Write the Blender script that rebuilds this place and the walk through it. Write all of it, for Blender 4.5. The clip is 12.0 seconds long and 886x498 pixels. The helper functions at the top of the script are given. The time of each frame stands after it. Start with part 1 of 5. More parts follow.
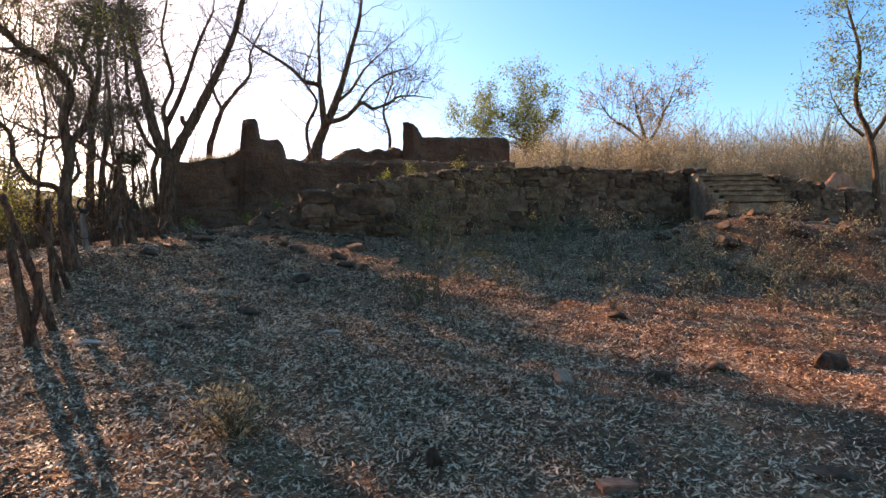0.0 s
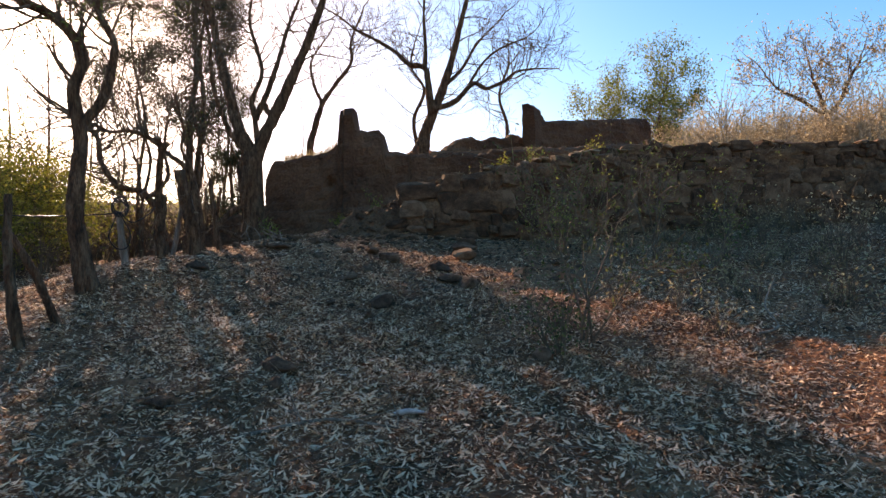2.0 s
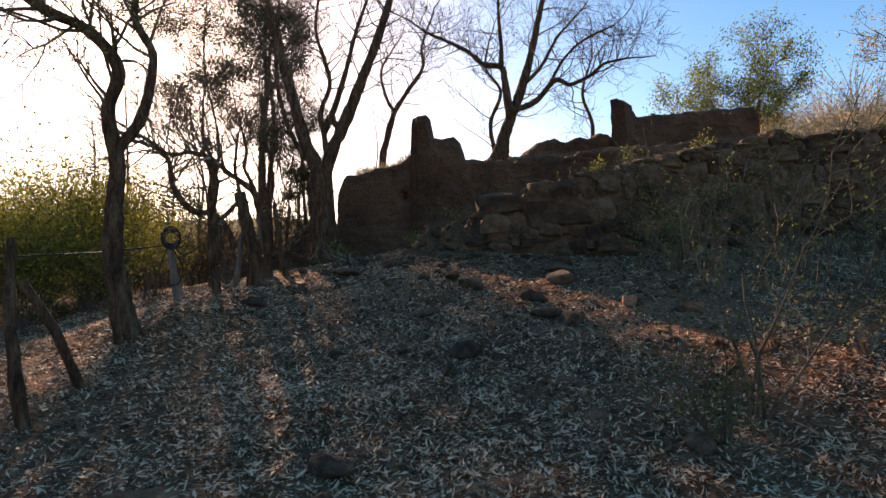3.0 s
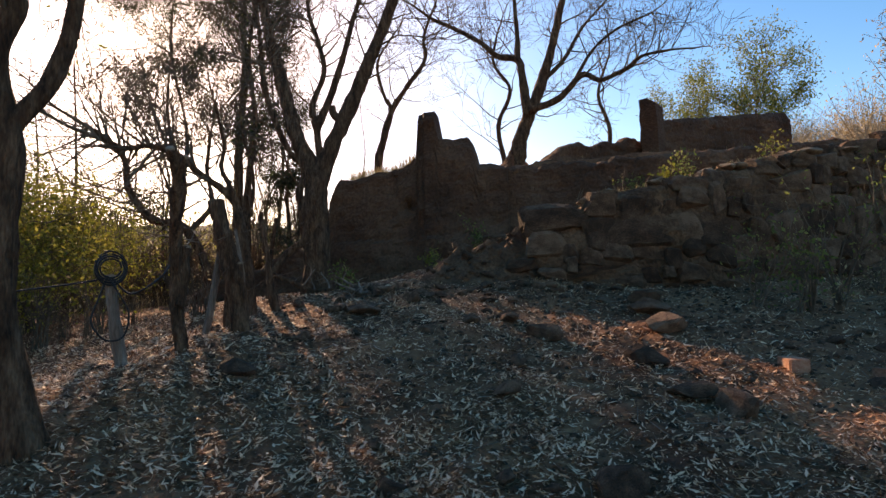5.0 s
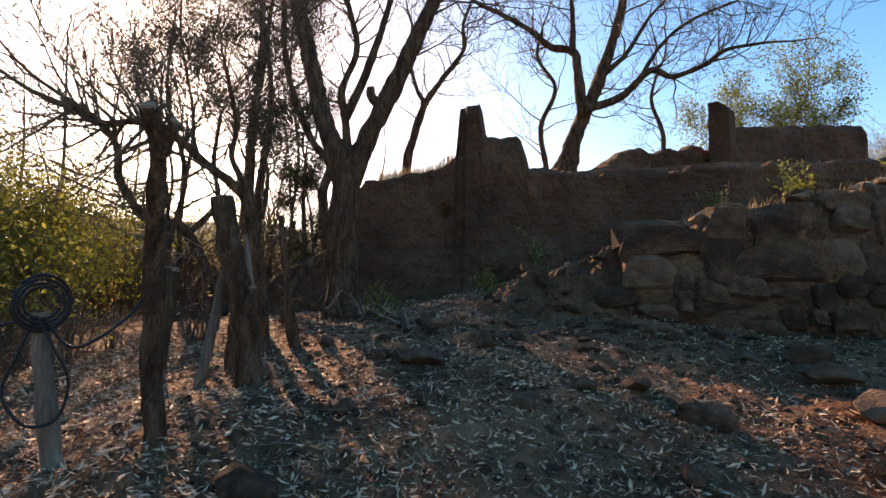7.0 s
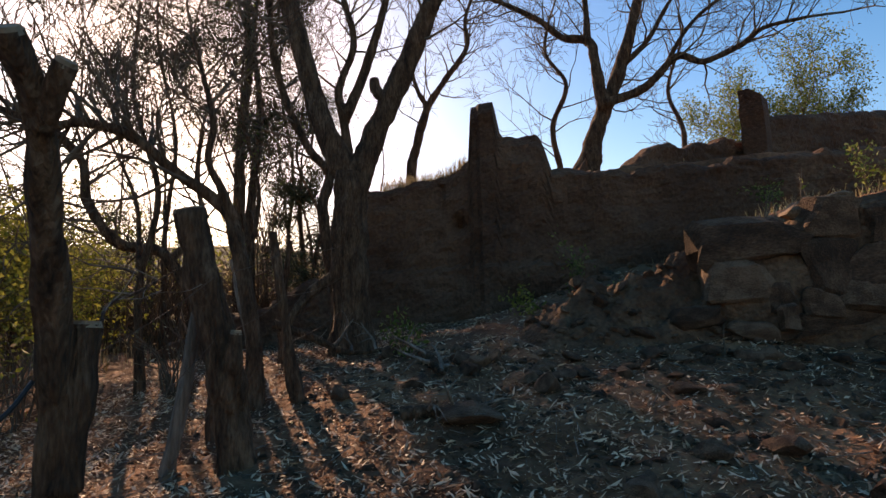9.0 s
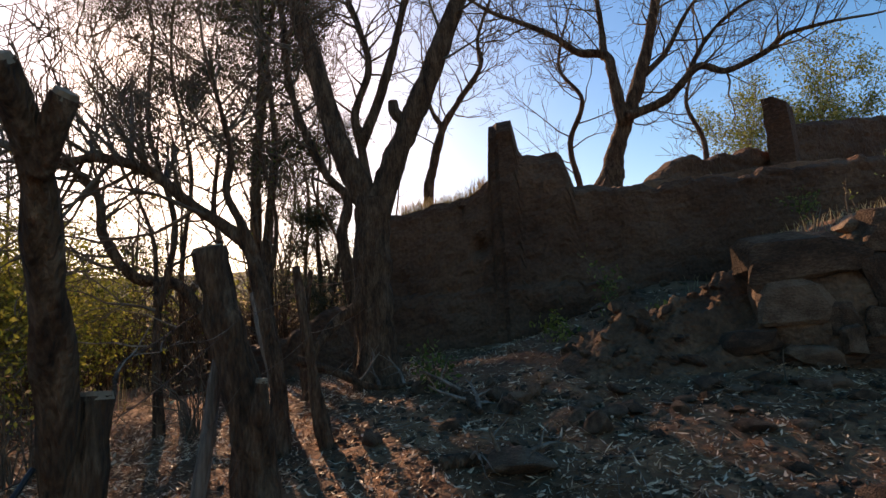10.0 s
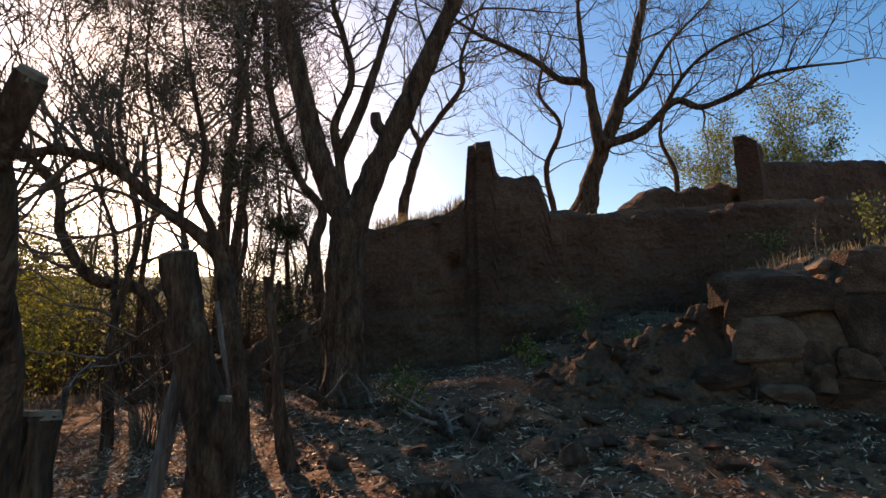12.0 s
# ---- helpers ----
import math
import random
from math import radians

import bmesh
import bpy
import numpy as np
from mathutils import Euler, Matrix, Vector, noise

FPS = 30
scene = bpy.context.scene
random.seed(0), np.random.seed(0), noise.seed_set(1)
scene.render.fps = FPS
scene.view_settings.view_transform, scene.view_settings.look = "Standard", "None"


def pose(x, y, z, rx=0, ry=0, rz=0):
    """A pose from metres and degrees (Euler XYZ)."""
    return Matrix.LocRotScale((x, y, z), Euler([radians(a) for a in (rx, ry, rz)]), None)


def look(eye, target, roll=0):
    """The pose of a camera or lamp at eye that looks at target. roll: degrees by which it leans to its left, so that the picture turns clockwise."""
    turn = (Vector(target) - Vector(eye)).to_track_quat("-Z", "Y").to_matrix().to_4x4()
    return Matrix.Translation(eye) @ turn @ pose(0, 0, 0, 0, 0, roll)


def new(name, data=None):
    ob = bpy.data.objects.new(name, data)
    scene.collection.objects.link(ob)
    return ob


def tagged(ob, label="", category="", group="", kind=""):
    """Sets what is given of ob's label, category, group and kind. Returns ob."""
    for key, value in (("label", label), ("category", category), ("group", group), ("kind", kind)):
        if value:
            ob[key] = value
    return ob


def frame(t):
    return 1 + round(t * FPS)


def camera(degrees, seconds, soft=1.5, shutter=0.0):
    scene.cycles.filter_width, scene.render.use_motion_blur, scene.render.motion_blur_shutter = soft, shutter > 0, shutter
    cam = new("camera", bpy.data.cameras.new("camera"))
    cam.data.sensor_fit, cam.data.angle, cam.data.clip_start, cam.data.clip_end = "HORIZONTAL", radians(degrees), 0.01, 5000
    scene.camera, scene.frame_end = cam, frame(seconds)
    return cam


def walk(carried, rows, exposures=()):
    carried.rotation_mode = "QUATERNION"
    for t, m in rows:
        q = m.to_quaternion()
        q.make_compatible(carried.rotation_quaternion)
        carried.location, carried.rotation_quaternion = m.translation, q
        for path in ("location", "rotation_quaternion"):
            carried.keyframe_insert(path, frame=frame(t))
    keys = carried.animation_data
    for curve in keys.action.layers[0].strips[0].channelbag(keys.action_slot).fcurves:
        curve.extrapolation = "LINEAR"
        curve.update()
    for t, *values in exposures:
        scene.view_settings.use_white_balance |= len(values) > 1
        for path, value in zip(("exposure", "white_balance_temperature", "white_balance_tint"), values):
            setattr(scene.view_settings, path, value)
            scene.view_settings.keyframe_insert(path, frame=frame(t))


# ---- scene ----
cam = camera(76.0, 12.0)
PATH = [
    (0, (0.0, 0.0, 1.5), (-0.15, 1.993, 1.574), -0.2),
    (0.5, (-0.088, 0.732, 1.54), (-0.31, 2.718, 1.631), 0.2),
    (1, (-0.064, 1.503, 1.519), (-0.392, 3.474, 1.595), 0.1),
    (1.5, (-0.239, 2.219, 1.594), (-0.683, 4.168, 1.668), 0.5),
    (2, (-0.528, 3.046, 1.687), (-1.088, 4.964, 1.772), -0.6),
    (2.5, (-0.711, 3.711, 1.812), (-1.397, 5.587, 1.91), -1.6),
    (3, (-1.05, 4.23, 1.996), (-1.864, 6.053, 2.108), -1.9),
    (3.2, (-1.218, 4.457, 2.036), (-2.049, 6.272, 2.157), -1.9),
    (4.8, (-2.535, 5.73, 2.354), (-3.273, 7.584, 2.493), -2.2),
    (5, (-2.726, 5.879, 2.391), (-3.449, 7.738, 2.528), -1.6),
    (5.5, (-3.079, 6.286, 2.344), (-3.803, 8.145, 2.48), -0.9),
    (6, (-3.434, 6.687, 2.464), (-4.175, 8.539, 2.607), -0.1),
    (6.5, (-3.78, 7.03, 2.577), (-4.529, 8.878, 2.732), 0.8),
    (6.7, (-3.893, 7.132, 2.639), (-4.63, 8.984, 2.794), 1.0),
    (8.3, (-4.577, 7.966, 2.762), (-5.316, 9.816, 2.944), -0.1),
    (8.5, (-4.651, 8.037, 2.794), (-5.375, 9.892, 2.975), -0.5),
    (9, (-4.775, 8.289, 2.815), (-5.501, 10.14, 3.023), -1.9),
    (9.5, (-4.853, 8.439, 2.891), (-5.596, 10.277, 3.151), -3.1),
    (10, (-4.992, 8.478, 2.924), (-5.757, 10.305, 3.201), -3.6),
    (10.5, (-5.103, 8.488, 2.944), (-5.879, 10.308, 3.232), -2.9),
    (11, (-5.156, 8.483, 2.94), (-5.93, 10.304, 3.229), -2.1),
    (11.5, (-5.134, 8.505, 2.959), (-5.87, 10.339, 3.262), -1.5),
    (12, (-5.105, 8.551, 2.957), (-5.762, 10.411, 3.288), -0.9),
]
walk(cam, [(t, look(eye, target, roll)) for t, eye, target, roll in PATH], exposures=[(0, 1.6, 9800, 28), (0.5, 1.6, 9800, 28), (1, 1.2, 9800, 28), (1.5, 1.55, 9800, 28), (2.5, 1.25, 9800, 28), (3, 1.1, 9800, 28), (5, 1.15, 9800, 28), (6.2, 1.5, 9800, 28), (8.5, 0.95, 9800, 28), (10, 0.82, 9800, 28), (12, 0.82, 9800, 28)])

# ---- world and light ----
SUN_AZ, SUN_EL = 48.0, 23.2          # degrees to the left of +y, degrees up
world = bpy.data.worlds.new("sky")
scene.world = world
world.use_nodes = True
wn = world.node_tree.nodes
sky = wn.new("ShaderNodeTexSky")
sky.sky_type = "NISHITA"
sky.sun_disc = False
sky.sun_elevation = radians(SUN_EL)
sky.sun_rotation = radians(-SUN_AZ)
sky.air_density, sky.dust_density, sky.ozone_density = 1.0, 0.85, 2.4
sky.altitude = 400
wn["Background"].inputs["Strength"].default_value = 0.14
vivid = wn.new("ShaderNodeHueSaturation")
vivid.inputs["Saturation"].default_value = 1.42
world.node_tree.links.new(sky.outputs["Color"], vivid.inputs["Color"])
world.node_tree.links.new(vivid.outputs["Color"], wn["Background"].inputs["Color"])
to_sun = Vector((-math.sin(radians(SUN_AZ)) * math.cos(radians(SUN_EL)), math.cos(radians(SUN_AZ)) * math.cos(radians(SUN_EL)), math.sin(radians(SUN_EL))))
sun = new("sun", bpy.data.lights.new("sun", "SUN"))
sun.data.energy, sun.data.angle, sun.data.color = 3.6, radians(0.53), (1.0, 0.87, 0.70)
sun.matrix_world = look(to_sun * 100, (0, 0, 0))


# ---- materials ----
def material(name, colors, scale=6.0, fine=60.0, rough=0.9, bump=0.4, bump_scale=40.0, island=0.0, objects=0.0, metal=0.0, distance=0.02, stretch=1.0):
    """Procedural surface: colours blended by noise at two scales, with relief; island/objects: how far single pieces differ."""
    m = bpy.data.materials.new(name)
    m.use_nodes = True
    nt = m.node_tree
    n, li = nt.nodes, nt.links
    bsdf = n["Principled BSDF"]
    bsdf.inputs["Roughness"].default_value = rough
    bsdf.inputs["Metallic"].default_value = metal
    bsdf.inputs["Specular IOR Level"].default_value = 0.25
    co = n.new("ShaderNodeTexCoord")
    a, b = n.new("ShaderNodeTexNoise"), n.new("ShaderNodeTexNoise")
    a.inputs["Scale"].default_value, a.inputs["Detail"].default_value = scale, 6
    b.inputs["Scale"].default_value, b.inputs["Detail"].default_value = fine, 4
    mp = n.new("ShaderNodeMapping")
    mp.inputs["Scale"].default_value = (1, 1, stretch)
    li.new(co.outputs["Object"], mp.inputs["Vector"])
    for t in (a, b):
        li.new(mp.outputs["Vector"], t.inputs["Vector"])
    mix = n.new("ShaderNodeMath")
    mix.operation = "MULTIPLY_ADD"
    li.new(b.outputs["Fac"], mix.inputs[0])
    mix.inputs[1].default_value = 0.6
    add = n.new("ShaderNodeMath")
    add.operation = "ADD"
    li.new(a.outputs["Fac"], mix.inputs[2])
    li.new(mix.outputs[0], add.inputs[0])
    add.inputs[1].default_value = -0.3
    last = add
    for amount, kind in ((island, "geo"), (objects, "obj")):
        if amount:
            src = n.new("ShaderNodeNewGeometry") if kind == "geo" else n.new("ShaderNodeObjectInfo")
            out = src.outputs["Random Per Island"] if kind == "geo" else src.outputs["Random"]
            k = n.new("ShaderNodeMath")
            k.operation = "MULTIPLY_ADD"
            li.new(out, k.inputs[0])
            k.inputs[1].default_value = amount
            li.new(last.outputs[0], k.inputs[2])
            k2 = n.new("ShaderNodeMath")
            k2.operation = "ADD"
            li.new(k.outputs[0], k2.inputs[0])
            k2.inputs[1].default_value = -amount / 2
            last = k2
    ramp = n.new("ShaderNodeValToRGB")
    els = ramp.color_ramp.elements
    while len(els) < len(colors):
        els.new(0.5)
    for k, c in enumerate(colors):
        els[k].position = 0.25 + 0.5 * k / max(1, len(colors) - 1)
        els[k].color = (*c, 1)
    li.new(last.outputs[0], ramp.inputs["Fac"])
    li.new(ramp.outputs["Color"], bsdf.inputs["Base Color"])
    if bump:
        c = n.new("ShaderNodeTexNoise")
        c.inputs["Scale"].default_value, c.inputs["Detail"].default_value = bump_scale, 8
        li.new(mp.outputs["Vector"], c.inputs["Vector"])
        bp = n.new("ShaderNodeBump")
        bp.inputs["Strength"].default_value, bp.inputs["Distance"].default_value = bump, distance
        li.new(c.outputs["Fac"], bp.inputs["Height"])
        li.new(bp.outputs["Normal"], bsdf.inputs["Normal"])
    return m


def leafy(name, colors, through_light=0.4, island=0.9):
    """Leaf surface that lets some light through."""
    m = material(name, colors, 1.5, 20, 0.6, 0.0, island=island)
    n, li = m.node_tree.nodes, m.node_tree.links
    tr = n.new("ShaderNodeBsdfTranslucent")
    mx = n.new("ShaderNodeMixShader")
    mx.inputs[0].default_value = through_light
    bs = n["Principled BSDF"]
    li.new(bs.inputs["Base Color"].links[0].from_socket, tr.inputs["Color"])
    li.new(bs.outputs[0], mx.inputs[1])
    li.new(tr.outputs[0], mx.inputs[2])
    li.new(mx.outputs[0], n["Material Output"].inputs["Surface"])
    return m


SOIL = material("soil", [(0.085, 0.032, 0.016), (0.20, 0.082, 0.04), (0.32, 0.145, 0.073)], 0.8, 14, 0.95, 0.9, 25, distance=0.04)
LITTER = leafy("dry_leaf", [(0.13, 0.05, 0.024), (0.31, 0.14, 0.07), (0.53, 0.285, 0.16), (0.79, 0.52, 0.34)], 0.15, 1.2)
ADOBE = material("adobe", [(0.055, 0.025, 0.015), (0.105, 0.048, 0.028), (0.17, 0.085, 0.05)], 0.9, 18, 0.95, 1.0, 14, distance=0.06)
RUBBLE = material("rubble_stone", [(0.042, 0.02, 0.011), (0.10, 0.05, 0.028), (0.19, 0.11, 0.068)], 3, 30, 0.9, 0.8, 22, objects=0.35, distance=0.03)
EARTH = material("packed_earth", [(0.055, 0.026, 0.014), (0.12, 0.06, 0.033), (0.21, 0.115, 0.066)], 3, 25, 0.95, 1.0, 20, distance=0.06)
BRICK = material("old_brick", [(0.22, 0.085, 0.05), (0.34, 0.15, 0.09), (0.42, 0.23, 0.15)], 5, 40, 0.9, 0.6, 40, objects=0.3, distance=0.01)
BARK = material("bark", [(0.03, 0.014, 0.008), (0.115, 0.058, 0.032), (0.24, 0.14, 0.085)], 14, 70, 0.95, 1.0, 42, distance=0.10, stretch=0.25)
TWIG = material("twig_bark", [(0.07, 0.045, 0.03), (0.13, 0.088, 0.06), (0.20, 0.145, 0.10)], 3, 20, 0.9, 0.0)
PALETWIG = material("dry_twig", [(0.20, 0.15, 0.10), (0.32, 0.25, 0.17), (0.42, 0.34, 0.25)], 3, 20, 0.9, 0.0)
DEADWOOD = material("weathered_wood", [(0.09, 0.065, 0.047), (0.20, 0.15, 0.115), (0.34, 0.27, 0.21)], 9, 60, 0.9, 1.0, 45, distance=0.03, stretch=0.15)
CUT = material("sawn_wood", [(0.15, 0.095, 0.06), (0.23, 0.16, 0.105), (0.30, 0.22, 0.15)], 8, 60, 0.85, 0.3, 60)
STEP = material("worn_stone_step", [(0.09, 0.05, 0.03), (0.19, 0.112, 0.067), (0.34, 0.22, 0.14)], 3, 25, 0.9, 0.6, 25)
DARKLEAF = leafy("juniper_leaf", [(0.02, 0.025, 0.011), (0.04, 0.047, 0.02), (0.075, 0.08, 0.036)], 0.15)
GREENLEAF = leafy("green_leaf", [(0.13, 0.14, 0.025), (0.24, 0.235, 0.04), (0.36, 0.32, 0.07)], 0.5)
TREELEAF = leafy("tree_leaf", [(0.09, 0.12, 0.025), (0.16, 0.20, 0.045), (0.26, 0.26, 0.08)], 0.5)
SAPLEAF = leafy("sapling_leaf", [(0.045, 0.06, 0.018), (0.085, 0.10, 0.03), (0.14, 0.15, 0.05)], 0.35)
STRAW = leafy("dry_grass", [(0.22, 0.15, 0.07), (0.34, 0.24, 0.12), (0.46, 0.35, 0.19)], 0.3)
BRUSH = leafy("dry_brush", [(0.27, 0.19, 0.105), (0.44, 0.325, 0.19), (0.58, 0.46, 0.29)], 0.45)
RUBBER = material("black_hose", [(0.012, 0.012, 0.013), (0.02, 0.02, 0.021)], 8, 60, 0.45, 0.1, 80)
WIRE = material("rusty_wire", [(0.10, 0.055, 0.035), (0.18, 0.11, 0.08)], 20, 90, 0.7, 0.2, 90, metal=0.6)
PALE = material("bleached_bark", [(0.24, 0.22, 0.20), (0.38, 0.35, 0.32), (0.50, 0.46, 0.42)], 8, 50, 0.85, 0.4, 40)
HILL = material("far_hill", [(0.12, 0.10, 0.06), (0.19, 0.155, 0.09), (0.24, 0.20, 0.12)], 0.06, 0.5, 1.0, 0.8, 0.4, distance=2.0)


# ---- mesh helpers ----
def base_of(parent):
    at = Vector((0, 0, 0))
    while parent:
        at += parent.location
        parent = parent.parent
    return at


def link_mesh(name, verts, faces, mat, parent=None, label="", smooth=True):
    me = bpy.data.meshes.new(name)
    if parent:
        off = base_of(parent)
        verts = [tuple(Vector(v) - off) for v in verts]
    me.from_pydata(verts, [], faces)
    me.materials.append(mat)
    if smooth:
        me.shade_smooth()
    ob = new(name, me)
    if parent:
        ob.parent = parent
    return tagged(ob, label)


def fast_mesh(name, verts, quads, mat, parent=None, label="", smooth=False):
    """A mesh from numpy arrays of vertices and of quads or triangles."""
    me = bpy.data.meshes.new(name)
    if parent:
        verts = np.asarray(verts) - np.array(base_of(parent))
    nv, nf, k = len(verts), len(quads), quads.shape[1]
    me.vertices.add(nv)
    me.vertices.foreach_set("co", np.asarray(verts, np.float32).ravel())
    me.loops.add(nf * k)
    me.loops.foreach_set("vertex_index", np.asarray(quads, np.int32).ravel())
    me.polygons.add(nf)
    me.polygons.foreach_set("loop_start", np.arange(0, nf * k, k, dtype=np.int32))
    me.update(calc_edges=True)
    me.validate()
    me.materials.append(mat)
    if smooth:
        me.shade_smooth()
    ob = new(name, me)
    if parent:
        ob.parent = parent
    return tagged(ob, label)


def part(name, bm, mat, parent=None, label="", smooth=False):
    me = bpy.data.meshes.new(name)
    bm.to_mesh(me)
    bm.free()
    me.materials.append(mat)
    if smooth:
        me.shade_smooth()
    ob = new(name, me)
    if parent:
        ob.parent = parent
    return tagged(ob, label)


def holder(name, at=(0, 0, 0)):
    ob = new(name)
    ob.location = at
    ob.empty_display_size = 0.2
    return ob


def smoothstep(a, b, v):
    t = np.clip((v - a) / (b - a), 0, 1)
    return t * t * (3 - 2 * t)


def tube(pts, radii, sides=10, rough=0.0, seed=0, caps=True):
    """Vertices and faces of a tapered round limb along points."""
    pts = [Vector(p) for p in pts]
    rnd = random.Random(seed)
    verts, faces = [], []
    side = None
    for k, p in enumerate(pts):
        d = (pts[min(k + 1, len(pts) - 1)] - pts[max(k - 1, 0)]).normalized()
        if side is None:
            side = d.orthogonal().normalized()
        side = (side - d * side.dot(d)).normalized()
        up = d.cross(side)
        for s in range(sides):
            a = 2 * math.pi * s / sides
            q = p + (side * math.cos(a) + up * math.sin(a)) * radii[k]
            if rough:
                q += (q - p) * rough * (noise.noise(q * 5 + Vector((seed, 0, 0))) + 0.5 * noise.noise(q * 14) + 0.8 * noise.noise(Vector((math.cos(a) * 2.6, math.sin(a) * 2.6, q.z * 2.2 + seed))) + 0.35 * noise.noise(Vector((math.cos(a) * 6, math.sin(a) * 6, q.z * 5 + seed))))
            verts.append(q)
    for k in range(len(pts) - 1):
        for s in range(sides):
            t = (s + 1) % sides
            faces.append((k * sides + s, k * sides + t, (k + 1) * sides + t, (k + 1) * sides + s))
    if caps:
        faces.append(tuple(range(sides))[::-1])
        faces.append(tuple((len(pts) - 1) * sides + s for s in range(sides)))
    return [tuple(v) for v in verts], faces


def curve_points(pts, n=6):
    """A smooth line through a few points (Catmull-Rom)."""
    pts = [Vector(p) for p in pts]
    pts = [2 * pts[0] - pts[1]] + pts + [2 * pts[-1] - pts[-2]]
    out = []
    for k in range(1, len(pts) - 2):
        a, b, c, d = pts[k - 1:k + 3]
        for j in range(n):
            t = j / n
            out.append(0.5 * (2 * b + (c - a) * t + (2 * a - 5 * b + 4 * c - d) * t * t + (3 * b - a - 3 * c + d) * t ** 3))
    out.append(pts[-2])
    return out


def limb(name, pts, r0, r1, mat, parent, seed=0, sides=12, rough=0.22, label="", n=7):
    line = curve_points(pts, n)
    m = len(line) - 1
    radii = [r0 + (r1 - r0) * (k / m) ** 0.85 for k in range(m + 1)]
    v, f = tube(line, radii, sides, rough, seed)
    return link_mesh(name, v, f, mat, parent, label), line, radii


def prisms(segs, sides=4):
    """All twigs at once: rows of start, end, radius at start, radius at end."""
    s = np.array(segs, float)
    p, q, r0, r1 = s[:, 0:3], s[:, 3:6], s[:, 6:7], s[:, 7:8]
    d = q - p
    d /= np.linalg.norm(d, axis=1, keepdims=True) + 1e-9
    ref = np.where(np.abs(d[:, 2:3]) > 0.9, [[1.0, 0, 0]], [[0, 0, 1.0]])
    u = np.cross(d, ref)
    u /= np.linalg.norm(u, axis=1, keepdims=True) + 1e-9
    w = np.cross(d, u)
    rings = []
    for base, r in ((p, r0), (q, r1)):
        for k in range(sides):
            a = 2 * math.pi * k / sides
            rings.append(base + (u * math.cos(a) + w * math.sin(a)) * r)
    verts = np.stack(rings, 1).reshape(-1, 3)
    n = len(s)
    base = (np.arange(n) * 2 * sides)[:, None]
    quads = np.concatenate([base + np.array([[k, (k + 1) % sides, sides + (k + 1) % sides, sides + k]]) for k in range(sides)], 0)
    return verts, quads


def grow(segs, tips, p, d, length, r, rnd, depth, wiggle=0.3, up=0.1, kids=3, shrink=0.62, end=0.0025):
    """A branch with its side branches, as short pieces; tips gathers the ends."""
    steps = 5 if depth > 0 else 4
    p, d = Vector(p), Vector(d).normalized()
    step = length / steps
    for k in range(steps):
        d = (d + Vector((rnd.uniform(-1, 1), rnd.uniform(-1, 1), rnd.uniform(-1, 1))) * wiggle + Vector((0, 0, up))).normalized()
        q = p + d * step
        ra, rb = r * (1 - 0.75 * k / steps), r * (1 - 0.75 * (k + 1) / steps)
        segs.append((*p, *q, max(ra, end), max(rb, end)))
        p = q
        if depth > 0 and k > 0:
            for _ in range(kids if k > 1 else 1):
                if rnd.random() < 0.62:
                    side = d.orthogonal().normalized()
                    side.rotate(Matrix.Rotation(rnd.uniform(0, 6.283), 3, d))
                    grow(segs, tips, p, d * rnd.uniform(0.5, 1.0) + side * rnd.uniform(0.6, 1.1), length * shrink * rnd.uniform(0.6, 1.1), rb * 0.65, rnd, depth - 1, wiggle, up, kids, shrink, end)
    tips.append((tuple(p), tuple(d)))


def leaf_cards(points, rnd, per=8, spread=0.25, size=(0.05, 0.02), droop=0.0):
    """Small folded leaves round points: two quads each."""
    g = np.random.RandomState(rnd.randrange(10 ** 6))
    c = np.repeat(np.array(points, float), per, 0)
    n = len(c)
    c = c + g.normal(0, spread, (n, 3))
    d = g.normal(0, 1, (n, 3))
    d[:, 2] -= droop
    d /= np.linalg.norm(d, axis=1, keepdims=True)
    s = np.cross(d, g.normal(0, 1, (n, 3)))
    s /= np.linalg.norm(s, axis=1, keepdims=True) + 1e-9
    nn = np.cross(d, s)
    k = g.uniform(0.6, 1.3, (n, 1))
    ln, wd = size[0] * k, size[1] * k
    a, b, mid = c, c + d * ln, c + d * ln * 0.45
    v = np.stack([a, mid + s * wd * 0.5 + nn * wd * 0.2, b, mid - s * wd * 0.5 + nn * wd * 0.2], 1).reshape(-1, 3)
    q = np.arange(n * 4).reshape(n, 4)
    return v, q


# ---- ground ----
# the low retaining wall, as a line in plan with the height of its top
WALL = [(-4.9, 13.72, 2.45), (-4.68, 13.75, 2.75), (-4.45, 13.78, 2.98), (-4.2, 13.8, 3.36), (-3.6, 13.9, 3.66), (-2.4, 14.15, 3.86), (-0.9, 15.0, 4.15), (0.6, 16.3, 4.45), (3.4, 17.5, 4.6), (6.6, 18.4, 4.55), (9.4, 19.2, 4.5), (13.0, 20.3, 4.1), (18.0, 21.6, 4.4)]
WX, WY, WZ = (np.array([w[k] for w in WALL]) for k in range(3))


def wall_y(x):
    return np.interp(x, WX, WY)


def wall_top(x):
    return np.interp(x, WX, WZ)


